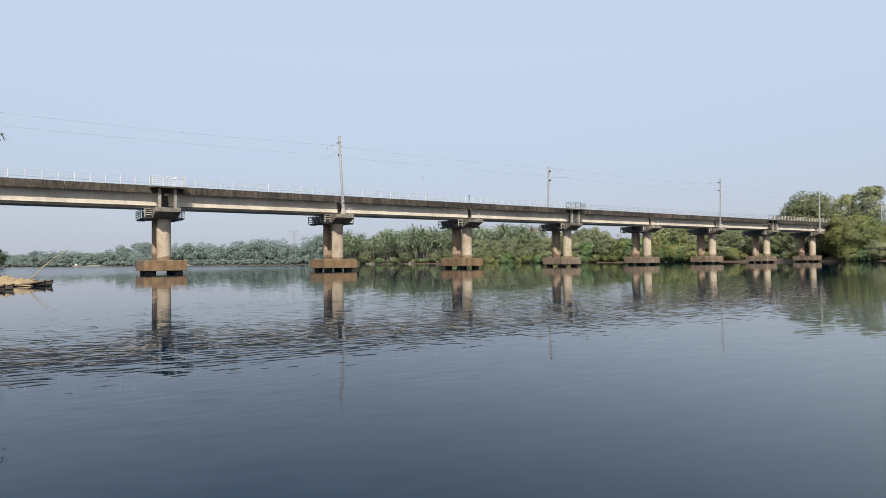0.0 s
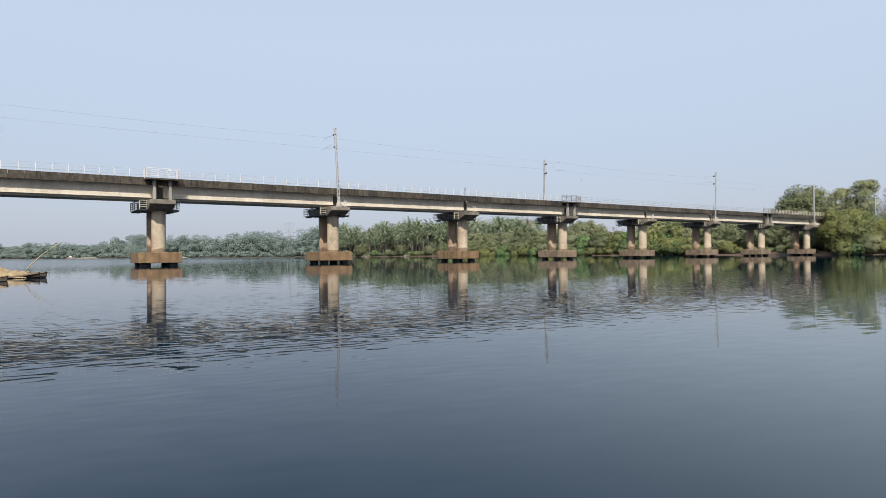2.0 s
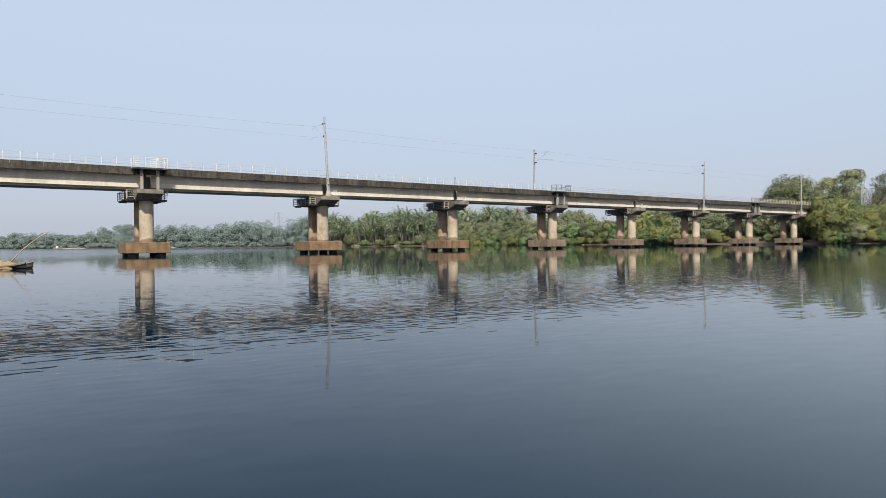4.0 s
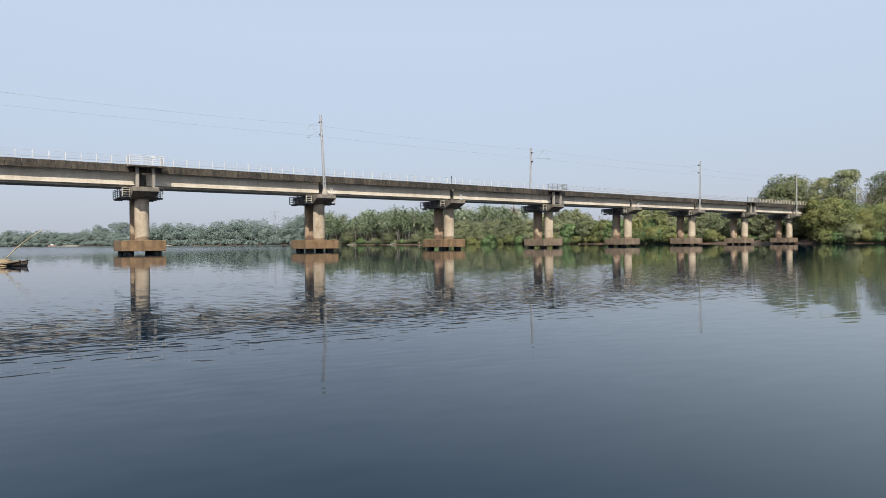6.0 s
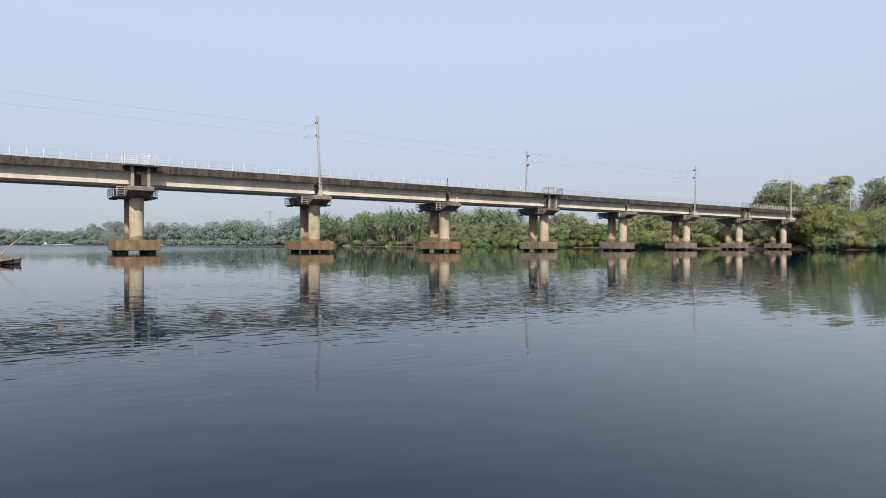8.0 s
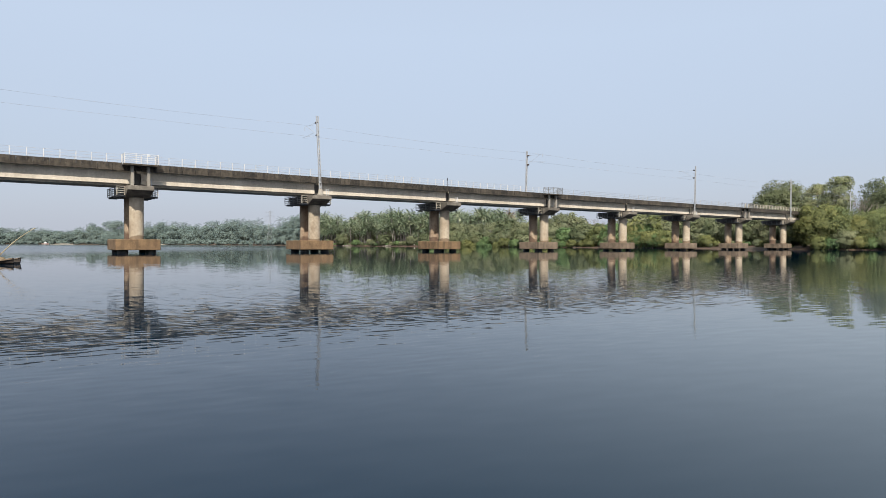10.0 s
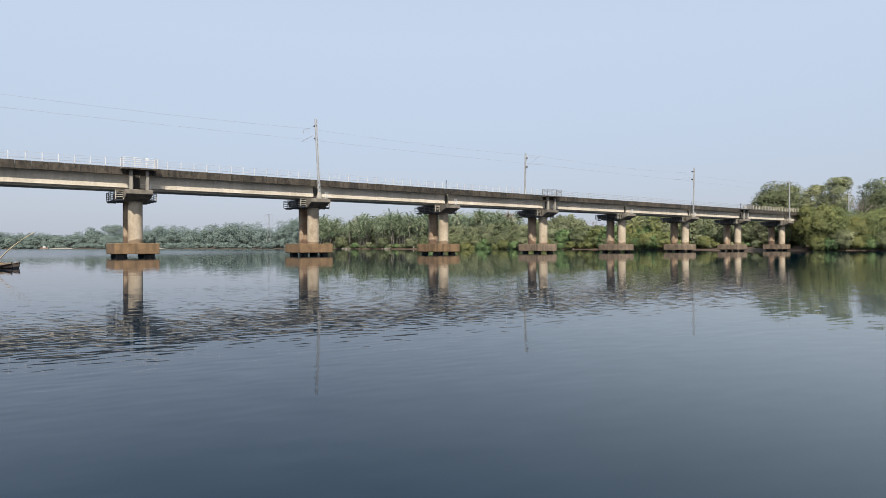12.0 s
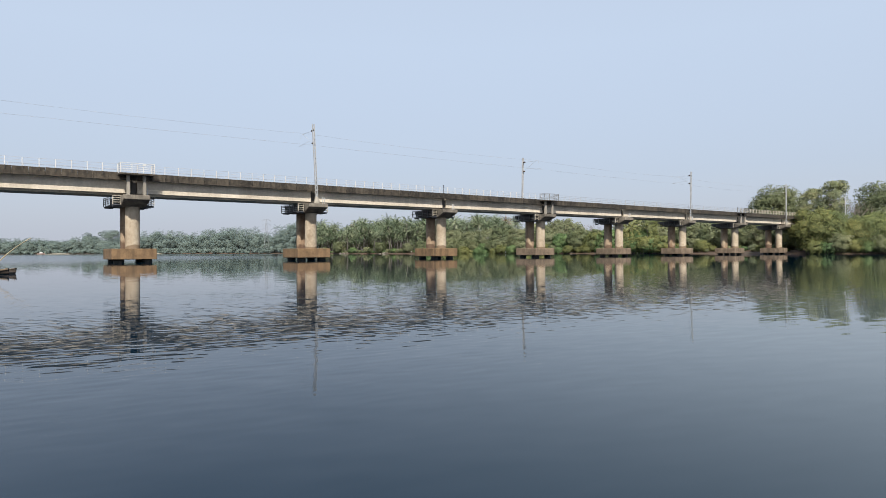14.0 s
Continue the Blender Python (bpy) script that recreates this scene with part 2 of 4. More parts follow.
CREAM = surface("old_cream_paint", (0.28, 0.26, 0.21), (0.44, 0.41, 0.34), 0.6, 1.0, 9, 0.002, 0.4, stain=(0.25, 0.17, 0.11))
DARKSTEEL = surface("dark_painted_steel", (0.035, 0.040, 0.048), (0.085, 0.09, 0.10), 0.55, 1.0, 9, 0.002)
GALV = surface("galvanised_steel", (0.25, 0.26, 0.27), (0.40, 0.41, 0.42), 0.5, 1.5, 9, 0.002, 0.3, metal=0.1)
INSULATOR = surface("brown_porcelain", (0.02, 0.012, 0.01), (0.05, 0.03, 0.025), 0.25, 3, 9, 0.0)
WIRE = surface("dull_copper_wire", (0.16, 0.16, 0.16), (0.3, 0.3, 0.3), 0.5, 3, 9, 0.0)
GROUND = surface("earth_and_scrub", (0.026, 0.022, 0.014), (0.090, 0.050, 0.030), 0.95, 0.12, 1.5, 0.05)
BARK = surface("grey_bark", (0.07, 0.06, 0.05), (0.21, 0.18, 0.15), 0.95, 0.8, 6, 0.03, 0.4)
PALMBARK = surface("pale_palm_bark", (0.11, 0.10, 0.09), (0.27, 0.25, 0.225), 0.95, 0.8, 6, 0.03, 0.4)
DRYWOOD = surface("bare_dry_wood", (0.13, 0.11, 0.095), (0.24, 0.205, 0.175), 0.95, 0.8, 6, 0.02)
PLANK = surface("old_boat_wood", (0.014, 0.010, 0.008), (0.052, 0.037, 0.027), 0.85, 1.5, 12, 0.01, 0.4)
DUSTWOOD = surface("sand_dusted_wood", (0.085, 0.062, 0.042), (0.22, 0.165, 0.11), 0.9, 1.5, 9, 0.006)
SAND = surface("wet_river_sand", (0.14, 0.102, 0.057), (0.28, 0.212, 0.122), 0.95, 2.0, 18, 0.02)
PALESAND = surface("dry_pale_sand", (0.17, 0.15, 0.12), (0.26, 0.23, 0.185), 0.95, 0.3, 4, 0.02)
STONE = surface("pale_bank_stone", (0.09, 0.08, 0.068), (0.21, 0.19, 0.16), 0.9, 1.2, 6, 0.03)
BAMBOO = surface("dry_bamboo", (0.27, 0.21, 0.125), (0.42, 0.34, 0.22), 0.6, 2.0, 12, 0.004)
REDPAINT = surface("faded_red_paint", (0.20, 0.13, 0.11), (0.30, 0.21, 0.18), 0.6, 1.5, 9, 0.0)
PYLON = surface("dull_grey_steel", (0.16, 0.17, 0.18), (0.24, 0.25, 0.26), 0.6, 1.5, 9, 0.0)
FEATHER = surface("white_feathers", (0.75, 0.75, 0.73), (0.85, 0.85, 0.83), 0.8, 8, 20, 0.0)
LEAF_MID = foliage("leaf_green", ((0.065, 0.092, 0.043), (0.121, 0.152, 0.062), (0.194, 0.213, 0.083)), gaps=0.22)
LEAF_FRESH = foliage("leaf_fresh_green", ((0.057, 0.099, 0.046), (0.113, 0.180, 0.072), (0.181, 0.248, 0.104)), gaps=0.22)
LEAF_DARK = foliage("leaf_dark_green", ((0.068, 0.091, 0.051), (0.112, 0.134, 0.068), (0.173, 0.184, 0.094)), gaps=0.05)
LEAF_PALE = foliage("leaf_pale_green", ((0.123, 0.149, 0.085), (0.207, 0.228, 0.121), (0.307, 0.299, 0.163)), gaps=0.22)
LEAF_YELLOW = foliage("leaf_yellow_green", ((0.079, 0.100, 0.045), (0.139, 0.158, 0.058), (0.232, 0.227, 0.082)), gaps=0.22)
LEAF_OLIVE = foliage("leaf_olive", ((0.103, 0.122, 0.072), (0.171, 0.191, 0.107), (0.245, 0.253, 0.141)), gaps=0.22)
LEAF_PALM = foliage("palm_leaf", ((0.056, 0.086, 0.050), (0.118, 0.158, 0.090), (0.275, 0.295, 0.190)), 0.35, 0.25)
LEAF_DRYPALM = foliage("dry_palm_leaf", ((0.08, 0.06, 0.035), (0.16, 0.12, 0.07), (0.22, 0.175, 0.11)), 0.6)
# distance haze is painted into these leaves as a pale blue-grey tint
LEAF_FAR = foliage("hazed_far_leaf", ((0.123, 0.166, 0.155), (0.153, 0.200, 0.183), (0.195, 0.242, 0.213)), 0.8, 0.25, 0.60)


# ---------------------------------------------------------------- mesh helpers
def box(bm, x0, y0, z0, x1, y1, z1):
    m = Matrix.Translation(((x0 + x1) / 2, (y0 + y1) / 2, (z0 + z1) / 2)) @ Matrix.Diagonal((abs(x1 - x0), abs(y1 - y0), abs(z1 - z0), 1))
    return bmesh.ops.create_cube(bm, size=1, matrix=m)["verts"]


def tube(bm, p, q, r, n=6, r2=None):
    p, q = Vector(p), Vector(q)
    d = q - p
    m = Matrix.Translation((p + q) / 2) @ d.to_track_quat("Z", "Y").to_matrix().to_4x4()
    return bmesh.ops.create_cone(bm, cap_ends=True, segments=n, radius1=r, radius2=r if r2 is None else r2, depth=d.length, matrix=m)["verts"]


def pipe(bm, pts, radii, n=7):
    """A tapering bent round limb through the points."""
    rings = []
    for k, p in enumerate(pts):
        p = Vector(p)
        a = Vector(pts[min(k + 1, len(pts) - 1)]) - Vector(pts[max(k - 1, 0)])
        q = a.to_track_quat("Z", "Y")
        rings.append([bm.verts.new(p + q @ Vector((math.cos(2 * math.pi * i / n) * radii[k], math.sin(2 * math.pi * i / n) * radii[k], 0))) for i in range(n)])
    for a, b in zip(rings, rings[1:]):
        for i in range(n):
            bm.faces.new((a[i], a[(i + 1) % n], b[(i + 1) % n], b[i]))
    bm.faces.new(rings[-1])
    bm.faces.new(rings[0][::-1])


def bevel(bm, w, seg=1):
    bmesh.ops.bevel(bm, geom=bm.edges[:], offset=w, segments=seg, affect="EDGES", profile=0.5)


def to_mesh(name, bm, material, smooth=False):
    me = bpy.data.meshes.new(name)
    bmesh.ops.recalc_face_normals(bm, faces=bm.faces[:])
    bm.to_mesh(me)
    bm.free()
    me.materials.append(material)
    if smooth:
        for p in me.polygons:
            p.use_smooth = True
    return me


def put(name, me, parent, label="", m=None):
    ob = new(name, me)
    ob.parent = parent
    if m is not None:
        ob.matrix_basis = m
    if label:
        tagged(ob, label)
    return ob


def part(name, bm, material, parent, label="", smooth=False, m=None):
    return put(name, to_mesh(name, bm, material, smooth), parent, label, m)


def thing(name, m, label, category, group="", kind=""):
    ob = new(name)
    ob.matrix_basis = m
    return tagged(ob, label, category, group, kind)


def from_arrays(name, V, F, material, smooth=False):
    me = bpy.data.meshes.new(name)
    me.from_pydata([tuple(v) for v in V.tolist()], [], [tuple(f) for f in F.tolist()])
    me.materials.append(material)
    if smooth:
        me.polygons.foreach_set("use_smooth", [True] * len(me.polygons))
    return me


# ---------------------------------------------------------------- river, banks
CENTRE = (0.0, 120.0)
SHORE = ((0, 0.4), (20, -1), (60, -5), (150, -10), (330, 0), (420, 60), (300, 112), (180, 146), (130, 165), (116, 169), (108, 176),
         (102, 186), (99, 201), (92, 225), (71, 255), (42, 285), (18, 310), (-7, 335), (-44, 370), (-65, 400), (-107, 460), (-176, 520),
         (-309, 600), (-469, 680), (-600, 700), (-203, 296), (-140, 170), (-100, 92), (-78, 60), (-52, 38), (-32, 20), (-13, 4))
_sh = sorted((math.atan2(y - CENTRE[1], x), math.hypot(x, y - CENTRE[1])) for x, y in SHORE)
_sa = np.array([a for a, r in _sh])
_sr = np.array([r for a, r in _sh])


def shore_radius(a):
    return np.interp(a, _sa, _sr, period=2 * math.pi)


RISE_D = np.array((-400, -60, -12, -3, 0, 0.6, 3, 10, 40, 200, 1500, 4500.0))
RISE_Z = np.array((-5, -4, -2, -0.5, 0.0, 0.14, 0.4, 0.9, 1.8, 3.2, 5.0, 5.0))


def ground_z(x, y):
    a, r = math.atan2(y - CENTRE[1], x), math.hypot(x, y - CENTRE[1])
    return float(np.interp(r - shore_radius(a), RISE_D, RISE_Z))


def build_ground():
    A = 900
    ang = np.sort(np.concatenate([np.linspace(-math.pi, math.pi, A, endpoint=False), _sa]))
    A = len(ang)
    offs = [-12, -3, -1, 0, 0.6, 1.5, 3, 6, 10, 20, 40, 80, 200, 600, 1500, 3600]
    V = [(CENTRE[0], CENTRE[1], -5.0)]
    for o in offs:
        for a in ang:
            r0 = float(shore_radius(a))
            wob = noise.noise((math.cos(a) * r0 * 0.12, math.sin(a) * r0 * 0.12, 0)) * min(1.2, r0 * 0.004)
            r = max(1.0, r0 + o + (wob if -4 < o < 12 else 0))
            x, y = CENTRE[0] + math.cos(a) * r, CENTRE[1] + math.sin(a) * r
            z = float(np.interp(o, RISE_D, RISE_Z))
            if o > 1:
                z += 0.25 * noise.noise((x * 0.15, y * 0.15, 3))
            V.append((x, y, z))
    F = []
    for i in range(A):
        F.append((0, 1 + i, 1 + (i + 1) % A))
    for k in range(len(offs) - 1):
        for i in range(A):
            j = (i + 1) % A
            F.append((1 + k * A + i, 1 + (k + 1) * A + i, 1 + (k + 1) * A + j, 1 + k * A + j))
    me = bpy.data.meshes.new("ground")
    me.from_pydata(V, [], F)
    me.materials.append(GROUND)
    return tagged(new("ground", me), "reddish earth river bank with sparse dry scrub", "ground", kind="structure")


def build_water():
    bm = bmesh.new()
    bmesh.ops.create_grid(bm, x_segments=8, y_segments=8, size=2400)
    me = to_mesh("water", bm, water_material())
    return tagged(new("water", me), "calm blue-grey river water with faint wind ripples", "water", kind="structure")


ground = build_ground()
water = build_water()

# ---------------------------------------------------------------- the bridge
BRIDGE = pose(-36.06, 82.07, 0, 0, 0, 35.1)      # u along the bridge, v across it, away from the near bank
SPAN = 24.0
PIERS = range(-2, 9)
HEAD_TOP, DECK_TOP, KERB_TOP, KERB_LOW, SOFFIT, RAIL_TOP = 8.16, 10.50, 10.88, 9.96, 8.24, 11.90
DECK_V = 3.12


def on_bridge(u, v=0.0, z=0.0, turn=0.0):
    return BRIDGE @ pose(u, v, z, 0, 0, turn)


def walkway_rail(bm, pts, z0, z1, bars, r, posts=1.2):
    """Pipe railing along a line of (u, v) points."""
    for i, (a, b) in enumerate(zip(pts, pts[1:])):
        n = max(1, round(math.dist(a, b) / posts))
        for k in range(1 if i else 0, n + 1):
            x, y = a[0] + (b[0] - a[0]) * k / n, a[1] + (b[1] - a[1]) * k / n
            box(bm, x - r, y - r, z0, x + r, y + r, z1)
        for k in range(bars):
            z = z0 + (z1 - z0) * (k + 1) / bars
            if k == bars - 1:
                z -= r
            tube(bm, (*a, z), (*b, z), r * 0.8, 5)


def build_pier(cap_paint, cap_label):
    pier = thing("bridge_pier", Matrix(), "twin-column concrete bridge pier on a " + cap_label, "bridge pier", "bridge piers")
    bm = bmesh.new()
    box(bm, -2.55, -2.67, 0.36, 2.55, 2.67, 1.68)
    bevel(bm, 0.05)
    part("pile_cap", bm, cap_paint, pier, cap_label)
    bm = bmesh.new()
    tube(bm, (0, 0, -4.5), (0, 0, 0.40), 0.62, 14)
    pile = to_mesh("pile", bm, PILE, True)
    for x in (-1.6, 1.6):
        for y in (-1.7, 1.7):
            put("foundation_shaft", pile, pier, "dark wet concrete foundation shaft", pose(x, y, 0))
    bm = bmesh.new()
    rings = []
    for z in (1.60, 1.72, 3.0, 4.3, 5.6, 6.95):
        rings.append((0, 0, z))
    pipe(bm, rings, [0.85, 0.84, 0.84, 0.84, 0.84, 0.84], 28)
    col = to_mesh("column", bm, COLUMN, True)
    put("column", col, pier, "round cream-grey concrete column", pose(0, -1.47, 0))
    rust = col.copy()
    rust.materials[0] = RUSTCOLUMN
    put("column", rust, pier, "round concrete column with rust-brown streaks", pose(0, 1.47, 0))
    # head: a beam with chamfered lower ends and sides
    bm = bmesh.new()
    top = [bm.verts.new(p) for p in ((-1.5, -4.1, HEAD_TOP), (1.5, -4.1, HEAD_TOP), (1.5, 4.1, HEAD_TOP), (-1.5, 4.1, HEAD_TOP))]
    mid = [bm.verts.new((x, y, 7.62)) for x, y in ((-1.5, -4.1), (1.5, -4.1), (1.5, 4.1), (-1.5, 4.1))]
    low = [bm.verts.new((x, y, 6.84)) for x, y in ((-1.4, -2.3), (1.4, -2.3), (1.4, 2.3), (-1.4, 2.3))]
    bm.faces.new(top)
    bm.faces.new(low[::-1])
    for a, b in ((top, mid), (mid, low)):
        for i in range(4):
            bm.faces.new((a[i], a[(i + 1) % 4], b[(i + 1) % 4], b[i]))
    bevel(bm, 0.04)
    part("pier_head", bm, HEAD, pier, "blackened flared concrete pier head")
    # a slab darker than the head over each of its long sides
    for side in (-1, 1):
        bm = bmesh.new()
        box(bm, side * 1.40, -2.6, 7.20, side * 1.52, 3.7, 8.10)
        bevel(bm, 0.02)
        part("side_face", bm, PILE, pier, "dark slab on the side of the pier head")
    bm = bmesh.new()
    box(bm, -0.35, -0.35, 0, 0.35, 0.35, 0.12)
    bear = to_mesh("bearing", bm, DARKSTEEL)
    for x in (-0.75, 0.75):
        for y in (-1.2, 1.2):
            put("bearing", bear, pier, "steel bearing block", pose(x, y, HEAD_TOP - 0.02))
    # added black wall: the deep shade of the open joint as a solid
    bm = bmesh.new()
    box(bm, -0.33, -2.1, HEAD_TOP - 0.02, 0.33, 2.0, 10.4)
    part("joint_shade_wall", bm, PILE, pier, "black wall put in for the shade inside the deck joint")
    for side, v0 in ((-1, -2.35), (1, -2.2)):
        bm = bmesh.new()
        u0, u1 = side * 1.5, side * 2.35
        box(bm, side * 1.44, v0, 6.97, u1, 3.6, 7.05)
        bevel(bm, 0.008)
        wk = part("walkway", bm, DARKSTEEL, pier, "dark steel inspection walkway beside the pier head")
        bm = bmesh.new()
        box(bm, side * 1.35, -0.05, 6.80, u1, 0.05, 6.985)
        strut = to_mesh("bracket", bm, DARKSTEEL)
        for y in (v0 + 0.25, -0.6, 1.2, 3.0):
            put("bracket", strut, wk, "", pose(0, y, 0))
        bm = bmesh.new()
        walkway_rail(bm, ((u1, v0 + 0.1), (u1, 3.6), (u0, 3.6)), 7.05, 8.12, 4, 0.042, 1.3)
        part("railing", bm, RAILGREY, wk, "worn grey pipe railing")
        bm = bmesh.new()
        walkway_rail(bm, ((u0, v0), (u1, v0)), 7.05, 8.14, 4, 0.045 if side < 0 else 0.028, 0.6 if side < 0 else 1.2)
        part("gate", bm, CREAM, wk, "pale painted end gate of the walkway")
    bm = bmesh.new()
    box(bm, -0.045, -0.045, HEAD_TOP - 0.02, 0.045, 0.045, 9.15)
    grab = to_mesh("grab_post", bm, WHITE)
    for u in (1.02, 1.34):
        put("grab_post", grab, pier, "short white post", pose(u, -3.3, 0))
    return pier


def build_span():
    span = thing("bridge_span", Matrix(), "pale concrete box girder with a dark weathered deck edge", "bridge span", "bridge spans")
    u0, u1 = 0.38, SPAN - 0.38
    bm = bmesh.new()
    prof = [(-1.78, SOFFIT - 0.03), (1.78, SOFFIT - 0.03), (1.82, 8.44), (2.36, 8.46), (2.36, 8.92), (2.28, 8.98), (2.28, 9.82), (2.36, 9.96), (3.0, 10.10), (3.0, DECK_TOP),
            (-3.0, DECK_TOP), (-3.0, 10.10), (-2.36, 9.96), (-2.28, 9.82), (-2.28, 8.98), (-2.36, 8.92), (-2.36, 8.46), (-1.82, 8.44)]
    ends = [[bm.verts.new((u, v, z)) for v, z in prof] for u in (u0, u1)]
    n = len(prof)
    for i in range(n):
        bm.faces.new((ends[0][i], ends[0][(i + 1) % n], ends[1][(i + 1) % n], ends[1][i]))
    bm.faces.new(ends[0])
    bm.faces.new(ends[1][::-1])
    part("girder", bm, GIRDER, span, "pale grey concrete box girder")
    n = 15
    w = SPAN / n
    rnd = random.Random(4)
    meshes = []
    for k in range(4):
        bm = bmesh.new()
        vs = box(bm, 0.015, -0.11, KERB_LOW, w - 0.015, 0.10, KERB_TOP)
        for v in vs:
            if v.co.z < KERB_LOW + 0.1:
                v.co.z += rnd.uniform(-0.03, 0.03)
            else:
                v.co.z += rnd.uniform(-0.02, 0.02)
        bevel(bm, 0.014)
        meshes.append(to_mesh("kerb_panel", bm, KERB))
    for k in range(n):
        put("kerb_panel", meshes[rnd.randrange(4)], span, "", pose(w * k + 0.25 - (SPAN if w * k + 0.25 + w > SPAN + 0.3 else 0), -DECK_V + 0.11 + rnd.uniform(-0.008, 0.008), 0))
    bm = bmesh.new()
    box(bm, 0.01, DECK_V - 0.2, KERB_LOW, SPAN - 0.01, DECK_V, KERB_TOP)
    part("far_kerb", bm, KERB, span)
    return span


def build_railing(step, thick, bars, paint, rail_paint, label, feet=False):
    rail = thing("railing", Matrix(), label, "railing", "bridge railings")
    bm = bmesh.new()
    box(bm, -thick, -thick, KERB_TOP - 0.06, thick, thick, RAIL_TOP)
    post = to_mesh("post", bm, paint)
    n = round(SPAN / step)
    foot = None
    if feet:
        bm = bmesh.new()
        box(bm, -0.065, -0.02, KERB_TOP - 0.42, 0.065, 0.06, KERB_TOP + 0.02)
        bevel(bm, 0.012)
        foot = to_mesh("post_foot", bm, PILE)
    for k in range(n):
        put("post", post, rail, "", pose(0.25 + SPAN * k / n, 0, 0))
        if foot:
            put("post_foot", foot, rail, "dark rusty foot plate", pose(0.25 + SPAN * k / n, -0.19, 0))
    for k in range(bars):
        z = RAIL_TOP - 0.03 - (RAIL_TOP - KERB_TOP) * k / bars * 0.92
        bm = bmesh.new()
        tube(bm, (0, 0, z), (SPAN, 0, z), 0.014 if thick < 0.08 else 0.045, 5)
        part("rail", bm, rail_paint, rail)
    return rail


def build_refuge(paint, rail_label):
    """Railed refuge bay carried on two concrete posts."""
    ref = thing("refuge_bay", Matrix(), "railed concrete refuge bay on two posts beside the deck", "refuge bay", "refuge bays")
    bm = bmesh.new()
    box(bm, -1.95, -4.45, 10.52, 1.95, -3.16, 10.74)
    bevel(bm, 0.03)
    part("floor_slab", bm, KERB, ref, "blackened concrete slab")
    bm = bmesh.new()
    box(bm, -0.17, -0.2, HEAD_TOP - 0.02, 0.17, 0.2, 10.54)
    bevel(bm, 0.02)
    post = to_mesh("post", bm, CONCRETE)
    for u in (-0.92, 0.92):
        put("post", post, ref, "square concrete post", pose(u, -3.62, 0))
    bm = bmesh.new()
    walkway_rail(bm, ((-1.9, -3.2), (-1.9, -4.4), (1.9, -4.4), (1.9, -3.2)), 10.74, 11.95, 5, 0.04, 1.3)
    part("railing", bm, paint, ref, rail_label)
    return ref


def build_mast():
    """Traction mast: two channels with batten plates; +y points to the track."""
    mast = thing("traction_mast", Matrix(), "pale battened steel railway traction mast with insulated bracket arms", "mast", "traction masts")
    H = 11.45
    bm = bmesh.new()
    for x in (-0.13, 0.13):
        box(bm, x - 0.045, -0.09, 0.2, x + 0.05, 0.09, H)
    column = part("column", bm, GALV, mast, "two steel channels")
    bm = bmesh.new()
    box(bm, -0.095, -0.095, -0.12, 0.095, 0.095, 0.12)
    batten = to_mesh("batten", bm, GALV)
    for k in range(16):
        put("batten", batten, mast, "", pose(0, 0, 0.55 + k * 0.68))
    bm = bmesh.new()
    tube(bm, (0, 0, -0.02), (0, 0, 0.25), 0.46, 12)
    tube(bm, (0, 0, 0.25), (0, 0, 0.95), 0.42, 12, 0.24)
    part("base", bm, CONCRETE, mast, "flared concrete base")
    for z0 in (10.55, 8.75):
        bm = bmesh.new()
        for k in range(6):
            tube(bm, (0, 0.18 + k * 0.08, z0), (0, 0.225 + k * 0.08, z0), 0.11 if k % 2 else 0.15, 8)
        part("insulator", bm, INSULATOR, mast, "dark ribbed insulator", True)
    bm = bmesh.new()
    tube(bm, (0, 0.1, 10.55), (0, 4.2, 10.55), 0.018, 6)
    tube(bm, (0, 4.2, 10.55), (0, 4.25, 10.05), 0.03, 5)
    part("stay_tube", bm, GALV, mast, "thin steel stay tube")
    bm = bmesh.new()
    tube(bm, (0, 0.1, 8.75), (0, 3.7, 10.6), 0.022, 6)
    part("bracket_tube", bm, GALV, mast, "inclined steel bracket tube")
    bm = bmesh.new()
    tube(bm, (0, 1.2, 9.25), (0, 5.0, 9.05), 0.018, 6)
    tube(bm, (0, 5.0, 9.05), (0, 3.5, 8.85), 0.02, 5)
    part("steady_arm", bm, GALV, mast, "thin steady arm")
    return mast


def build_wire(name, v, z, sag, label):
    bm = bmesh.new()
    pts = []
    for a in range(-72, 217, 4):
        f = ((a - 24) % 48) / 48
        pts.append((a, v, z - sag * 4 * f * (1 - f)))
    pipe(bm, pts, [0.0095] * len(pts), 4)
    ob = new(name, to_mesh(name, bm, WIRE))
    ob.matrix_basis = BRIDGE.copy()
    return tagged(ob, label, "wire", "overhead wires")


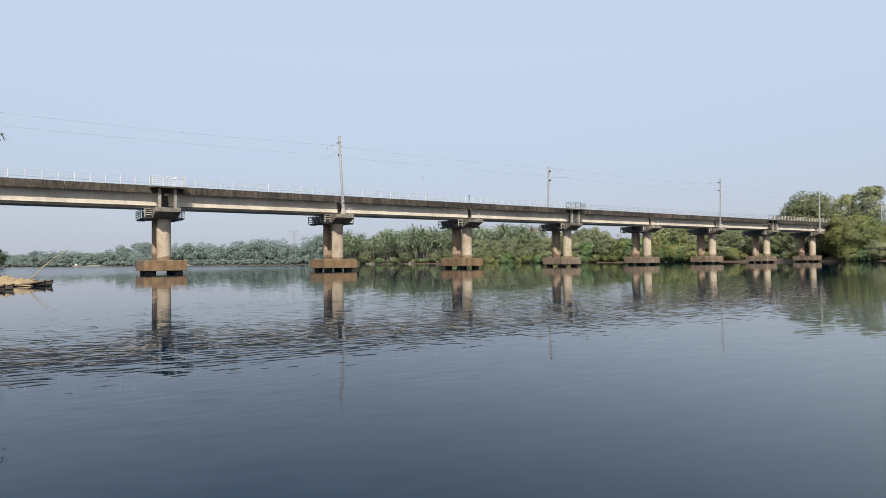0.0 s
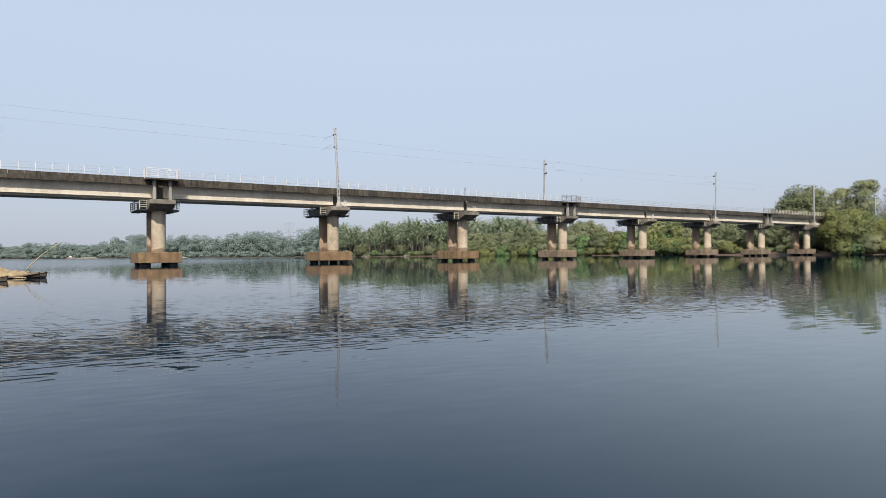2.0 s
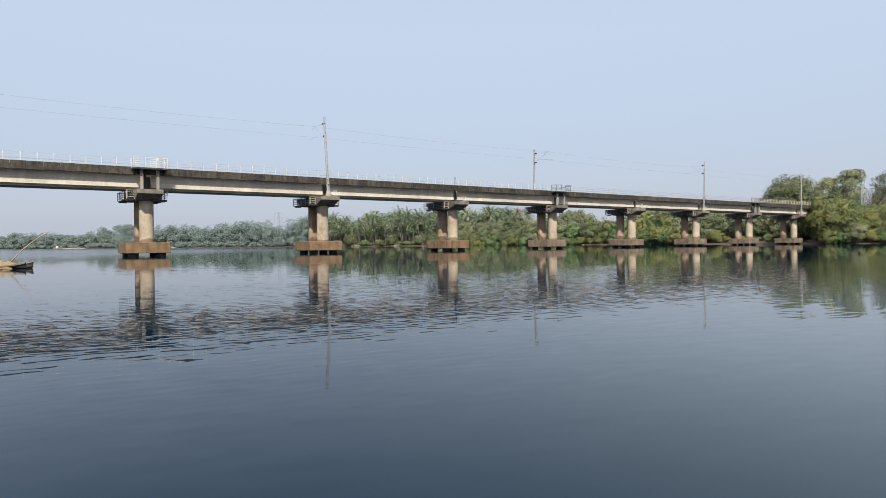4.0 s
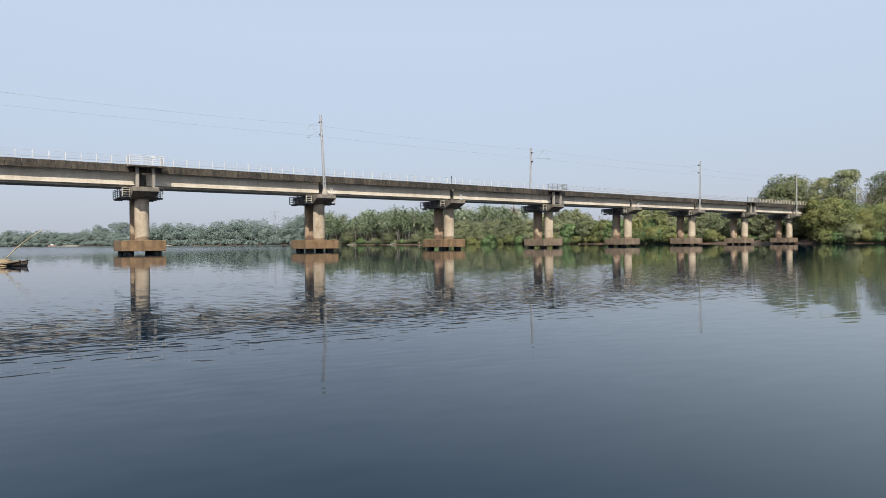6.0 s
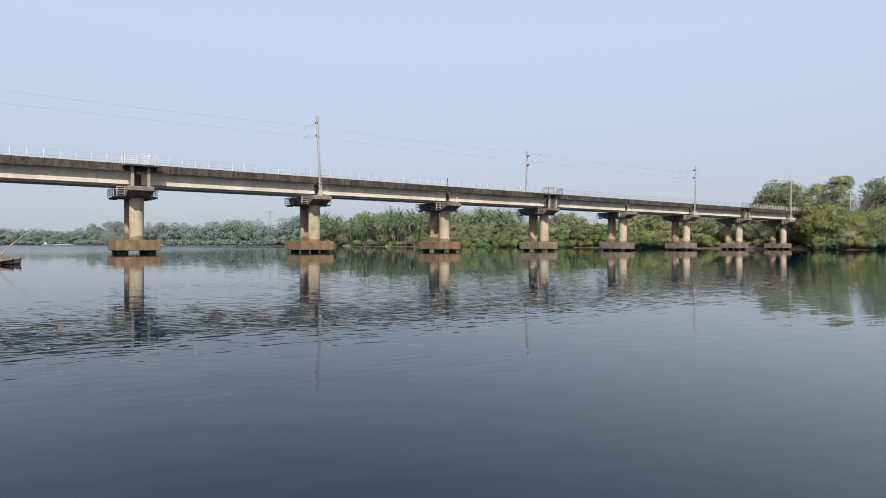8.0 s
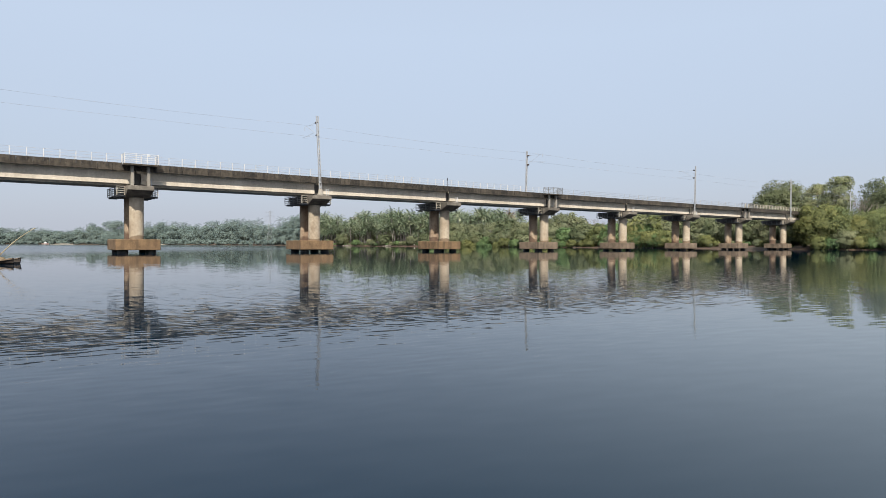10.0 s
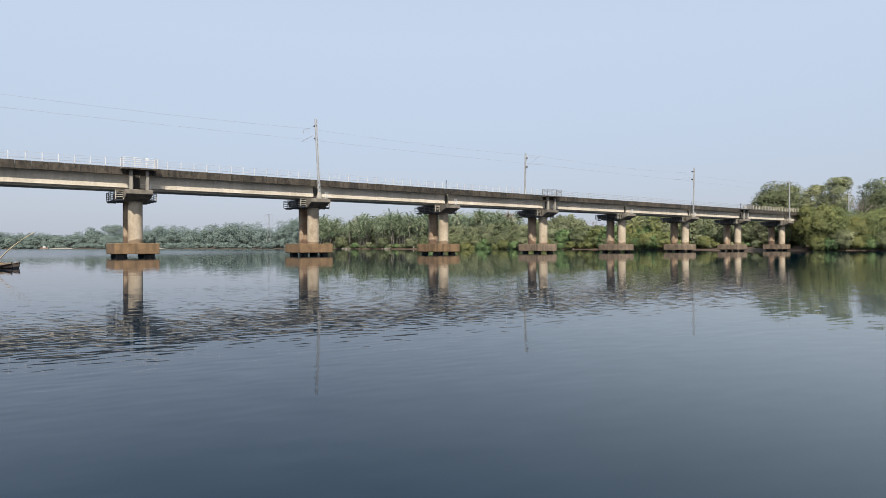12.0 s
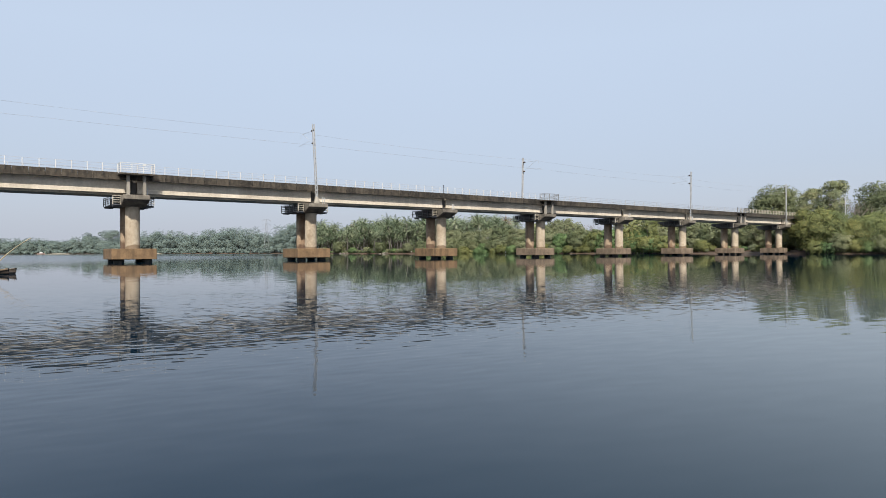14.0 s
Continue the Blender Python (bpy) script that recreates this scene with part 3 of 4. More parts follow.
def build_bridge():
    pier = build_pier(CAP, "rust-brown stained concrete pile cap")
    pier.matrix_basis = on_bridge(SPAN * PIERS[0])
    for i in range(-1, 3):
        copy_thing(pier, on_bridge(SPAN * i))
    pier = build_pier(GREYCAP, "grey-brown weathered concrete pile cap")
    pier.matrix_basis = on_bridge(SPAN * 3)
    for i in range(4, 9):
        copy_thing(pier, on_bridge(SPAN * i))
    span = build_span()
    span.matrix_basis = on_bridge(SPAN * PIERS[0])
    for i in PIERS[1:-1]:
        copy_thing(span, on_bridge(SPAN * i))
    rail = build_railing(1.6, 0.036, 3, WHITE, OFFWHITE, "thin white painted steel railing along the bridge deck", True)
    rail.matrix_basis = on_bridge(SPAN * PIERS[0] - 0.6, -DECK_V + 0.16)
    for i in range(-1, 3):
        copy_thing(rail, on_bridge(SPAN * i - (0.6 if i < 0 else 0.0), -DECK_V + 0.16))
    dull = build_railing(1.6, 0.022, 3, OFFWHITE, RAILGREY, "thin dulled steel railing along the bridge deck")
    dull.matrix_basis = on_bridge(SPAN * 3, -DECK_V + 0.16)
    for i in (4, 5):
        copy_thing(dull, on_bridge(SPAN * i, -DECK_V + 0.16))
    back_rail = build_railing(1.6, 0.022, 3, GALV, RAILGREY, "thin grey steel railing along the far deck edge")
    back_rail.matrix_basis = on_bridge(SPAN * PIERS[0], DECK_V - 0.16)
    for i in PIERS[1:-1]:
        copy_thing(back_rail, on_bridge(SPAN * i, DECK_V - 0.16))
    stout = build_railing(1.6, 0.10, 3, CREAM, CREAM, "stout old cream railing along the bridge approach")
    stout.matrix_basis = on_bridge(SPAN * 6, -DECK_V + 0.16)
    copy_thing(stout, on_bridge(SPAN * 7, -DECK_V + 0.16))
    ref = build_refuge(WHITE, "weathered white pipe railing")
    ref.matrix_basis = on_bridge(0)
    ref = build_refuge(RAILGREY, "dull grey pipe railing")
    ref.matrix_basis = on_bridge(SPAN * 3)
    copy_thing(ref, on_bridge(SPAN * 6))
    bm = bmesh.new()
    box(bm, -0.2, -0.03, 11.62, 0.2, 0.0, 11.92)
    bevel(bm, 0.01)
    ob = new("notice_plate", to_mesh("notice_plate", bm, WHITE))
    ob.matrix_basis = on_bridge(0.75, -4.45)
    tagged(ob, "small white metal plate hung on the refuge railing", "sign")
    mast = build_mast()
    near = lambda i, back, aside: on_bridge(SPAN * i, -3.55, HEAD_TOP) @ pose(0, 0, 0, -back, aside, 0)     # each mast leans a little its own way
    far = lambda i: on_bridge(SPAN * i, 3.55, HEAD_TOP) @ pose(0, 0, 0, 0, 0, 180) @ pose(0, 0, 0, -1.6, 0, 0)
    mast.matrix_basis = near(1, 1.6, -2.0)
    copy_thing(mast, near(5, -1.2, 0))
    copy_thing(mast, near(7, 0, 0))
    for i in (-1, 3):
        copy_thing(mast, far(i))
    copy_thing(mast, on_bridge(SPAN * 8.6, -4.2, 6.6))
    build_wire("contact_wire", 0.0, 17.12, 0.10, "thin dark contact wire above the track")
    build_wire("catenary_wire", 0.0, 18.75, 0.35, "thin dark sagging catenary wire above the track")


build_bridge()


# ---------------------------------------------------------------- plants
def leaf_cloud(rng, lobes, count, size, hollow=0.55, plain=False):
    """Folded leaf sprays scattered through the outer part of ellipsoid lobes (x, y, z, rx, ry, rz)."""
    vol = np.array([l[3] * l[4] + l[4] * l[5] + l[3] * l[5] for l in lobes])
    n = np.maximum(8, (count * vol / vol.sum()).astype(int))
    P, Nn = [], []
    for l, k in zip(lobes, n):
        d = rng.normal(size=(k, 3))
        d /= np.linalg.norm(d, axis=1)[:, None]
        rad = (hollow + (1.06 - hollow) * rng.random(k) ** 0.6)[:, None]
        rad *= 1 + 0.16 * np.sin(d[:, :1] * 7 + l[0] * 3) * np.cos(d[:, 1:2] * 6 + l[1] * 2) + 0.1 * np.sin(d[:, 2:] * 9 + l[2])
        P.append(np.array(l[:3]) + d * rad * np.array(l[3:6]))
        Nn.append(d)
    P, Nn = np.concatenate(P), np.concatenate(Nn)
    return leaf_quads(rng, P, Nn, size, plain)


def soft_leaves(name, V, F, heart, material, own=0.34):
    """Leaves whose shading leans to the rounding of the whole crown about its heart."""
    V, F = np.asarray(V, float), np.asarray(F)
    out = V - np.array(heart)
    out /= np.linalg.norm(out, axis=1)[:, None] + 1e-6
    leaf = np.cross(V[F[:, 1]] - V[F[:, 0]], V[F[:, 2]] - V[F[:, 0]])
    leaf /= np.linalg.norm(leaf, axis=1)[:, None] + 1e-9
    turned = (leaf * out[F[:, 0]]).sum(1) < 0
    F = np.where(turned[:, None], F[:, ::-1], F)
    leaf = np.where(turned[:, None], -leaf, leaf)
    for c in range(F.shape[1]):
        out[F[:, c]] = out[F[:, c]] * (1 - own) + leaf * own + np.array((0, 0, 0.15))
    out /= np.linalg.norm(out, axis=1)[:, None] + 1e-6
    me = from_arrays(name, V, F, material, True)
    me.normals_split_custom_set_from_vertices(out.tolist())
    return me


def leaf_quads(rng, P, Nn, size, plain):
    k = len(P)
    nrm = Nn + rng.normal(size=(k, 3)) * 0.7 + np.array((0, 0, 0.35))
    nrm /= np.linalg.norm(nrm, axis=1)[:, None]
    t = np.cross(nrm, rng.normal(size=(k, 3)))
    t /= np.linalg.norm(t, axis=1)[:, None]
    b = np.cross(nrm, t)
    s = (size * (0.55 + 0.9 * rng.random(k)))[:, None]
    if plain:                                   # simple three-cornered sprays
        V = np.stack([P - t * s, P + b * s * 0.62 + t * s * 0.5, P + t * s * 0.7 - b * s * 0.62 - nrm * s * 0.1], 1).reshape(-1, 3)
        return V, np.arange(k * 3).reshape(-1, 3)
    V = np.stack([P - t * s, P + b * s * 0.42 + nrm * s * 0.12, P + t * s - nrm * s * 0.15, P - b * s * 0.42 + nrm * s * 0.12], 1).reshape(-1, 3)
    F = np.arange(k * 4).reshape(-1, 4)
    return V, F


def random_lobes(rng, h, r, base, n, flat=0.75, small=0.26):
    """Lobes of a crown between base and h, wide r."""
    out = []
    mid = (h + base) / 2
    for k in range(n):
        f = rng.random()
        z = base + (h - base) * (0.12 + 0.80 * f)
        wide = r * math.sqrt(max(0.05, 1 - ((z - mid * 0.95) / (h - base) * 1.75) ** 2))
        a, q = rng.random() * 2 * math.pi, math.sqrt(rng.random())
        s = r * (small + small * 0.85 * rng.random())
        s = min(s, (h - base) * 0.34)
        out.append((math.cos(a) * q * (wide - s * 0.6), math.sin(a) * q * (wide - s * 0.6), min(z, h - s * flat), s, s * (0.8 + 0.4 * rng.random()), s * flat))
    return out


def tree_meshes(seed, h, r, base, lobes, count, size, material, bark=None, limbs=6, small=0.26, plain=False, roots=0):
    rng = np.random.default_rng(seed)
    ls = random_lobes(rng, h, r, base, lobes, small=small)
    V, F = leaf_cloud(rng, ls, int(count * 0.82), size, plain=plain)
    whole = [(0, 0, base + (h - base) * 0.46, r * 0.86, r * 0.86, (h - base) * 0.44)]   # leaves that fill the gaps between the lobes
    V2, F2 = leaf_cloud(rng, whole, int(count * 0.18), size, 0.6, plain)
    V, F = np.concatenate([V, V2]), np.concatenate([F, F2 + len(V)])
    crown = soft_leaves("crown", V, F, (0, 0, base + (h - base) * 0.4), material)
    bm = bmesh.new()
    tr = 0.028 * h + 0.05
    fork = Vector((0.02 * h, 0, max(0.6, base * 0.9 + 0.05 * h)))
    pipe(bm, [(0, 0, -0.6), (0.1, 0.05, fork.z * 0.5), fork], [tr * 1.3, tr, tr * 0.8], 8)
    for k in range(min(limbs, len(ls))):
        l = ls[k]
        e = Vector(l[:3])
        m = fork.lerp(e, 0.5) + Vector((0, 0, -0.06 * h))
        pipe(bm, [fork - Vector((0, 0, 0.2)), m, e], [tr * 0.6, tr * 0.35, tr * 0.1], 6)
    for k in range(roots):                      # arching stilt roots
        a, q = 2.4 * k, r * (0.3 + 0.5 * rng.random())
        x, y = math.cos(a), math.sin(a)
        pipe(bm, [(0.2 * x, 0.2 * y, 1.5), (q * 0.6 * x, q * 0.6 * y, 1.15), (q * x, q * y, -0.5)], [0.07, 0.06, 0.045], 4)
    trunk = to_mesh("trunk", bm, bark or BARK, True)
    return trunk, crown


def plant(kind, meshes, x, y, turn, scale, label, category, group, sink=0.0):
    ob = thing(kind, pose(x, y, ground_z(x, y) - sink, 0, 0, turn), label, category, group)
    ob.scale = (scale, scale, scale)
    put("trunk", meshes[0], ob)
    put("crown", meshes[1], ob)
    return ob


def frond_arrays(rng, base, az, lift, length, droop, pairs=13, leaf=0.75, width=0.09):
    """One feather frond: an arching rachis with hanging leaflets."""
    V, F = [], []
    pts, p, e = [], np.array(base, float), lift
    n = pairs + 1
    for k in range(n + 1):
        pts.append(p.copy())
        d = np.array((math.cos(az) * math.cos(e), math.sin(az) * math.cos(e), math.sin(e)))
        p = p + d * length / n
        e -= droop / n * (0.6 + 0.8 * k / n)
    side = np.array((-math.sin(az), math.cos(az), 0.0))
    for k in range(n):
        a, b = pts[k], pts[k + 1]
        w = 0.05 * (1 - k / n) + 0.012
        i = len(V)
        V += [a - side * w, a + side * w, b + side * w * 0.9, b - side * w * 0.9]
        F.append((i, i + 1, i + 2, i + 3))
        if k < 2:
            continue
        fw = (b - a) / np.linalg.norm(b - a)
        ll = leaf * math.sin(math.pi * (0.12 + 0.80 * k / n)) ** 0.6
        for s in (-1, 1):
            tip = a + side * s * ll * 0.78 + fw * ll * 0.55 + np.array((0, 0, -ll * (0.30 + 0.35 * rng.random())))
            i = len(V)
            q = fw * width
            V += [a - q, a + q, tip + q * 0.3, tip - q * 0.3]
            F.append((i, i + 1, i + 2, i + 3))
    return V, F


def palm_arrays(rng, top, fronds=21, length=5.4, pairs=10, leaf=0.85, width=0.17):
    V, F = [], []
    for k in range(fronds):
        az = k * 2.4 + rng.random() * 0.5
        f = k / fronds
        lift = 1.25 - 1.75 * f + rng.random() * 0.25
        v, q = frond_arrays(rng, top, az, lift, length * (0.8 + 0.3 * rng.random()), 1.0 + 0.9 * rng.random(), pairs, leaf, width)
        o = len(V)
        V += v
        F += [tuple(i + o for i in t) for t in q]
    return V, F


def palm_meshes(seed, h, lean, material):
    rng = np.random.default_rng(seed)
    top = (lean, lean * 0.3, h)
    V, F = palm_arrays(rng, top)
    crown = soft_leaves("crown", V, F, (top[0], top[1], h - 2.5), material, 0.8)
    bm = bmesh.new()
    pipe(bm, [(0, 0, -0.6), (lean * 0.12, 0, h * 0.25), (lean * 0.38, lean * 0.1, h * 0.55), (lean * 0.75, lean * 0.2, h * 0.82), top], [0.22, 0.15, 0.12, 0.115, 0.13], 7)
    return to_mesh("trunk", bm, PALMBARK, True), crown


def along(tan, depth):
    return tan * depth, depth


def build_plants():
    rnd = random.Random(11)
    T = tree_meshes
    big_round = T(1, 21, 9.6, 2.0, 90, 26000, 0.33, LEAF_DARK, small=0.19)
    big_open = T(2, 23, 6.2, 6.0, 30, 10000, 0.33, LEAF_PALE, small=0.2)
    big_wide = T(3, 14, 9.0, 0.6, 60, 19000, 0.31, LEAF_MID, small=0.17)
    big_gold = T(4, 13, 8.0, 0.4, 60, 19000, 0.30, LEAF_YELLOW, small=0.16)
    olive = T(5, 15, 8.0, 1.0, 90, 11000, 0.33, LEAF_OLIVE, small=0.13, plain=True)
    olive_back = T(5, 15, 8.0, 1.0, 60, 4500, 0.5, LEAF_OLIVE, small=0.15, plain=True)
    dark_back = T(9, 10.0, 6.0, 0.2, 50, 4500, 0.46, LEAF_DARK, limbs=5, small=0.17, plain=True)
    bush_a = T(6, 5.5, 4.2, 0.5, 60, 5600, 0.29, LEAF_FRESH, limbs=4, small=0.14, plain=True, roots=14)
    bush_b = T(7, 6.5, 4.6, 0.5, 60, 5600, 0.30, LEAF_YELLOW, limbs=4, small=0.14, plain=True, roots=14)
    bush_c = T(8, 8.0, 5.0, 0.3, 60, 6200, 0.33, LEAF_OLIVE, limbs=4, small=0.16, plain=True)
    bush_d = T(9, 10.0, 6.0, 0.2, 70, 8500, 0.35, LEAF_DARK, limbs=5, small=0.16, plain=True)
    palms = [palm_meshes(20 + k, h, l, LEAF_PALM) for k, (h, l) in enumerate(((13, 2.2), (15, -1.6), (11.5, 3.2), (14, 0.7), (9, 2.4)))]
    palms.append(palm_meshes(40, 13.5, 1.0, LEAF_DRYPALM))
    # right bank
    L_R, L_B, L_P = "dense broad-leaved tree on the river bank", "leafy mangrove bush at the water's edge", "tall coconut palm with a grey slender trunk"
    plant("tree", big_round, *along(0.576, 232), 20, 1.12, "large dark round-crowned tree behind the bridge end", "tree", "bank trees")
    plant("tree", big_open, *along(0.665, 205), 80, 0.98, "tall tree with an open uneven crown", "tree", "bank trees")
    plant("tree", big_open, *along(0.632, 212), 200, 0.90, "tall tree with an open uneven crown", "tree", "bank trees")
    plant("tree", big_round, *along(0.752, 194), 140, 1.0, "large dark round-crowned tree on the river bank", "tree", "bank trees")
    plant("tree", big_gold, *along(0.636, 178), 10, 1.0, "yellow-green leafy tree overhanging the water", "tree", "bank trees", 0.5)
    plant("tree", big_wide, *along(0.668, 176), 120, 0.85, L_R, "tree", "bank trees", 0.5)
    plant("tree", big_gold, *along(0.700, 173), 230, 0.74, "yellow-green leafy tree overhanging the water", "tree", "bank trees", 0.5)
    plant("tree", big_wide, *along(0.728, 171), 300, 0.80, L_R, "tree", "bank trees", 0.5)
    plant("tree", olive, *along(0.77, 176), 60, 0.85, L_R, "tree", "bank trees")
    for k in range(10):
        plant("bush", (bush_b, bush_a, bush_c)[k % 3], *along(0.632 + 0.022 * k, 173.5 - 1.2 * k), 67 * k, 0.55 + 0.2 * rnd.random(), L_B, "bush", "bank bushes", 0.3)
    # bank behind the bridge
    spec = ((0.60, 196, bush_d, 1.0), (0.575, 203, olive, 0.7), (0.55, 207, olive, 0.7), (0.525, 212, bush_d, 1.05), (0.50, 217, olive, 0.72), (0.475, 224, bush_c, 1.2),
            (0.455, 232, olive, 0.75), (0.43, 236, bush_d, 1.0), (0.405, 240, bush_c, 1.2), (0.38, 246, bush_b, 1.3), (0.355, 250, bush_a, 1.6),
            (0.33, 254, bush_b, 1.4), (0.305, 258, bush_a, 1.7), (0.28, 263, bush_b, 1.3), (0.255, 268, bush_d, 1.0), (0.23, 275, bush_a, 1.5),
            (0.205, 280, bush_c, 1.2), (0.185, 287, bush_d, 1.1), (0.16, 293, olive, 0.75), (0.135, 299, bush_d, 1.25), (0.11, 304, olive, 0.78),
            (0.085, 310, olive, 0.75), (0.06, 316, olive, 0.8), (0.035, 322, bush_c, 1.4))
    for k, (tan, d, meshes, s) in enumerate(spec):
        plant("tree" if meshes in (olive, bush_d) else "bush", meshes, *along(tan, d), 53 * k, s, L_R if meshes in (olive, bush_d) else L_B,
              "tree" if meshes in (olive, bush_d) else "bush", "bank trees" if meshes in (olive, bush_d) else "bank bushes", 0.3)
    for k in range(34):
        tan = 0.455 - 0.0128 * k + rnd.uniform(-0.004, 0.004)
        d = np.interp(tan, (0.02, 0.2, 0.28, 0.41, 0.46), (309, 274, 257, 228, 216)) + rnd.uniform(0, 3)
        plant("bush", (bush_b, bush_a, bush_b, bush_c)[rnd.randrange(4)], *along(tan, d), rnd.uniform(0, 360), rnd.uniform(0.45, 0.75), L_B, "bush", "bank bushes", 0.4)
    for k in range(16):
        tan = 0.47 + 0.0098 * k
        plant("bush", (bush_d, bush_c)[k % 2], *along(tan, 222 - 1.3 * k + rnd.uniform(0, 6)), rnd.uniform(0, 360), rnd.uniform(0.8, 1.05), L_B, "bush", "bank bushes", 0.3)
    for tan, d in ((0.132, 296), (0.14, 298), (0.148, 294)):
        plant("bush", bush_c, *along(tan, d), 300 * tan, 0.9, L_B, "bush", "bank bushes", 0.3)
    for k in range(26):
        tan = 0.02 + 0.19 * k / 25
        plant("bush", (bush_a, bush_c, bush_d)[rnd.randrange(3)], *along(tan, np.interp(tan, (0.02, 0.2), (316, 281))), rnd.uniform(0, 360), rnd.uniform(0.6, 0.9), L_B, "bush", "bank bushes", 0.3)
    for k in range(6):
        plant("bush", (bush_a, bush_b)[k % 2], *along(0.325 + 0.012 * k, 243 - 2 * k), 70 * k, 1.05, L_B, "bush", "bank bushes", 0.4)
    # low scrub on the earth slope by the last piers
    for k in range(16):
        tan = 0.42 + 0.0125 * k + rnd.uniform(-0.004, 0.004)
        d = next(q for q in range(150, 300) if ground_z(*along(tan, q)) > 0.45)
        plant("bush", (bush_c, bush_b, bush_a)[k % 3], *along(tan, d + rnd.uniform(0, 7)), rnd.uniform(0, 360), rnd.uniform(0.16, 0.36), L_B, "bush", "bank bushes", 0.1)
    # second row behind
    for k in range(18):
        tan = 0.52 - 0.021 * k
        plant("tree", (olive, olive_back, bush_d)[rnd.randrange(3)], *along(tan, np.interp(tan, (0.02, 0.5), (345, 250)) + rnd.uniform(0, 12)), rnd.uniform(0, 360),
              rnd.uniform(0.85, 1.05), L_R, "tree", "bank trees")
    young = palm_meshes(50, 7.4, 0.5, LEAF_YELLOW)
    for tan, d in ((0.336, 249), (0.364, 245), (0.38, 247)):
        plant("palm", young, *along(tan, d), rnd.uniform(0, 360), 1.25, "young coconut palm among mangrove bushes", "palm", "coconut palms")
    # palm grove
    for k in range(95):
        tan = -0.165 + 0.31 * k / 94 + rnd.uniform(-0.004, 0.004)
        d = np.interp(tan, (-0.165, -0.118, -0.02, 0.06, 0.15), (410, 376, 342, 335, 330)) + rnd.uniform(2, 45)
        j = rnd.randrange(5)
        plant("palm", palms[j] if rnd.random() > 0.035 else palms[5], *along(tan, d), rnd.uniform(0, 360), rnd.uniform(0.88, 1.15), L_P, "palm", "coconut palms")
    for k in range(80):
        tan = -0.17 + 0.33 * rnd.random()
        d = np.interp(tan, (-0.165, -0.118, -0.02, 0.06, 0.15), (410, 376, 342, 335, 330)) + rnd.uniform(3, 30)
        plant("palm", palms[rnd.randrange(5)], *along(tan, d), rnd.uniform(0, 360), rnd.uniform(0.7, 1.1), L_P, "palm", "coconut palms")
    for k in range(46):
        tan = -0.17 + 0.33 * rnd.random()
        d = np.interp(tan, (-0.165, -0.118, -0.02, 0.06, 0.15), (410, 376, 342, 335, 330)) + rnd.uniform(40, 95)
        plant("palm", palms[rnd.randrange(4)], *along(tan, d), rnd.uniform(0, 360), rnd.uniform(0.95, 1.25), L_P, "palm", "coconut palms")
    for k in range(70):
        tan = -0.16 + 0.20 * rnd.random()
        d = np.interp(tan, (-0.165, -0.118, -0.02, 0.06, 0.15), (408, 374, 340, 333, 330)) + rnd.uniform(1, 20)
        plant("palm", palms[rnd.randrange(5)], *along(tan, d), rnd.uniform(0, 360), rnd.uniform(0.55, 0.85), L_P, "palm", "coconut palms")
    for k in range(34):
        tan = -0.175 + 0.24 * k / 33
        d = np.interp(tan, (-0.165, -0.118, -0.02, 0.06, 0.15), (410, 376, 342, 335, 330)) + rnd.uniform(30, 70)
        plant("tree", (dark_back, dark_back, olive_back)[k % 3], *along(tan, d), rnd.uniform(0, 360), rnd.uniform(0.75, 1.1), L_R, "tree", "bank trees")
    for k in range(38):
        tan = -0.165 + 0.20 * k / 37
        d = np.interp(tan, (-0.165, -0.118, -0.02, 0.06), (405, 373, 338, 318)) + rnd.uniform(0, 3)
        plant("bush", (bush_a, bush_c, bush_d)[k % 3], *along(tan, d), rnd.uniform(0, 360), rnd.uniform(0.2, 0.34) if k % 4 else rnd.uniform(0.45, 0.7), L_B, "bush", "bank bushes", 0.3)
    # lone tree on the point of the other arm
    plant("tree", bush_d, -211, 299, 40, 1.0, "dark leafy tree on a low point of the bank", "tree", "bank trees")
    plant("tree", bush_d, -221, 304, 140, 1.2, "dark leafy tree on a low point of the bank", "tree", "bank trees")


def build_bare_tree(x, y, h, seed):
    """A leafless tree of forking limbs."""
    rng = random.Random(seed)
    ob = thing("bare_tree", pose(x, y, ground_z(x, y)), "pale leafless tree with dry forking branches", "tree", "bare trees")
    bm = bmesh.new()

    def grow(p, d, length, r, level):
        q = p + d * length
        pipe(bm, [p, p.lerp(q, 0.5) + Vector((rng.uniform(-1, 1), rng.uniform(-1, 1), 0)) * length * 0.06, q], [r, r * 0.8, r * 0.6], 5)
        if level:
            for k in range(3):
                e = (d + Vector((rng.uniform(-1, 1), rng.uniform(-1, 1), rng.uniform(-0.2, 0.6))) * 0.75).normalized()
                grow(q, e, length * rng.uniform(0.6, 0.8), r * 0.6, level - 1)
    grow(Vector((0, 0, -0.4)), Vector((0.05, 0, 1)), h * 0.34, h * 0.010, 3)
    part("branches", bm, DRYWOOD, ob)


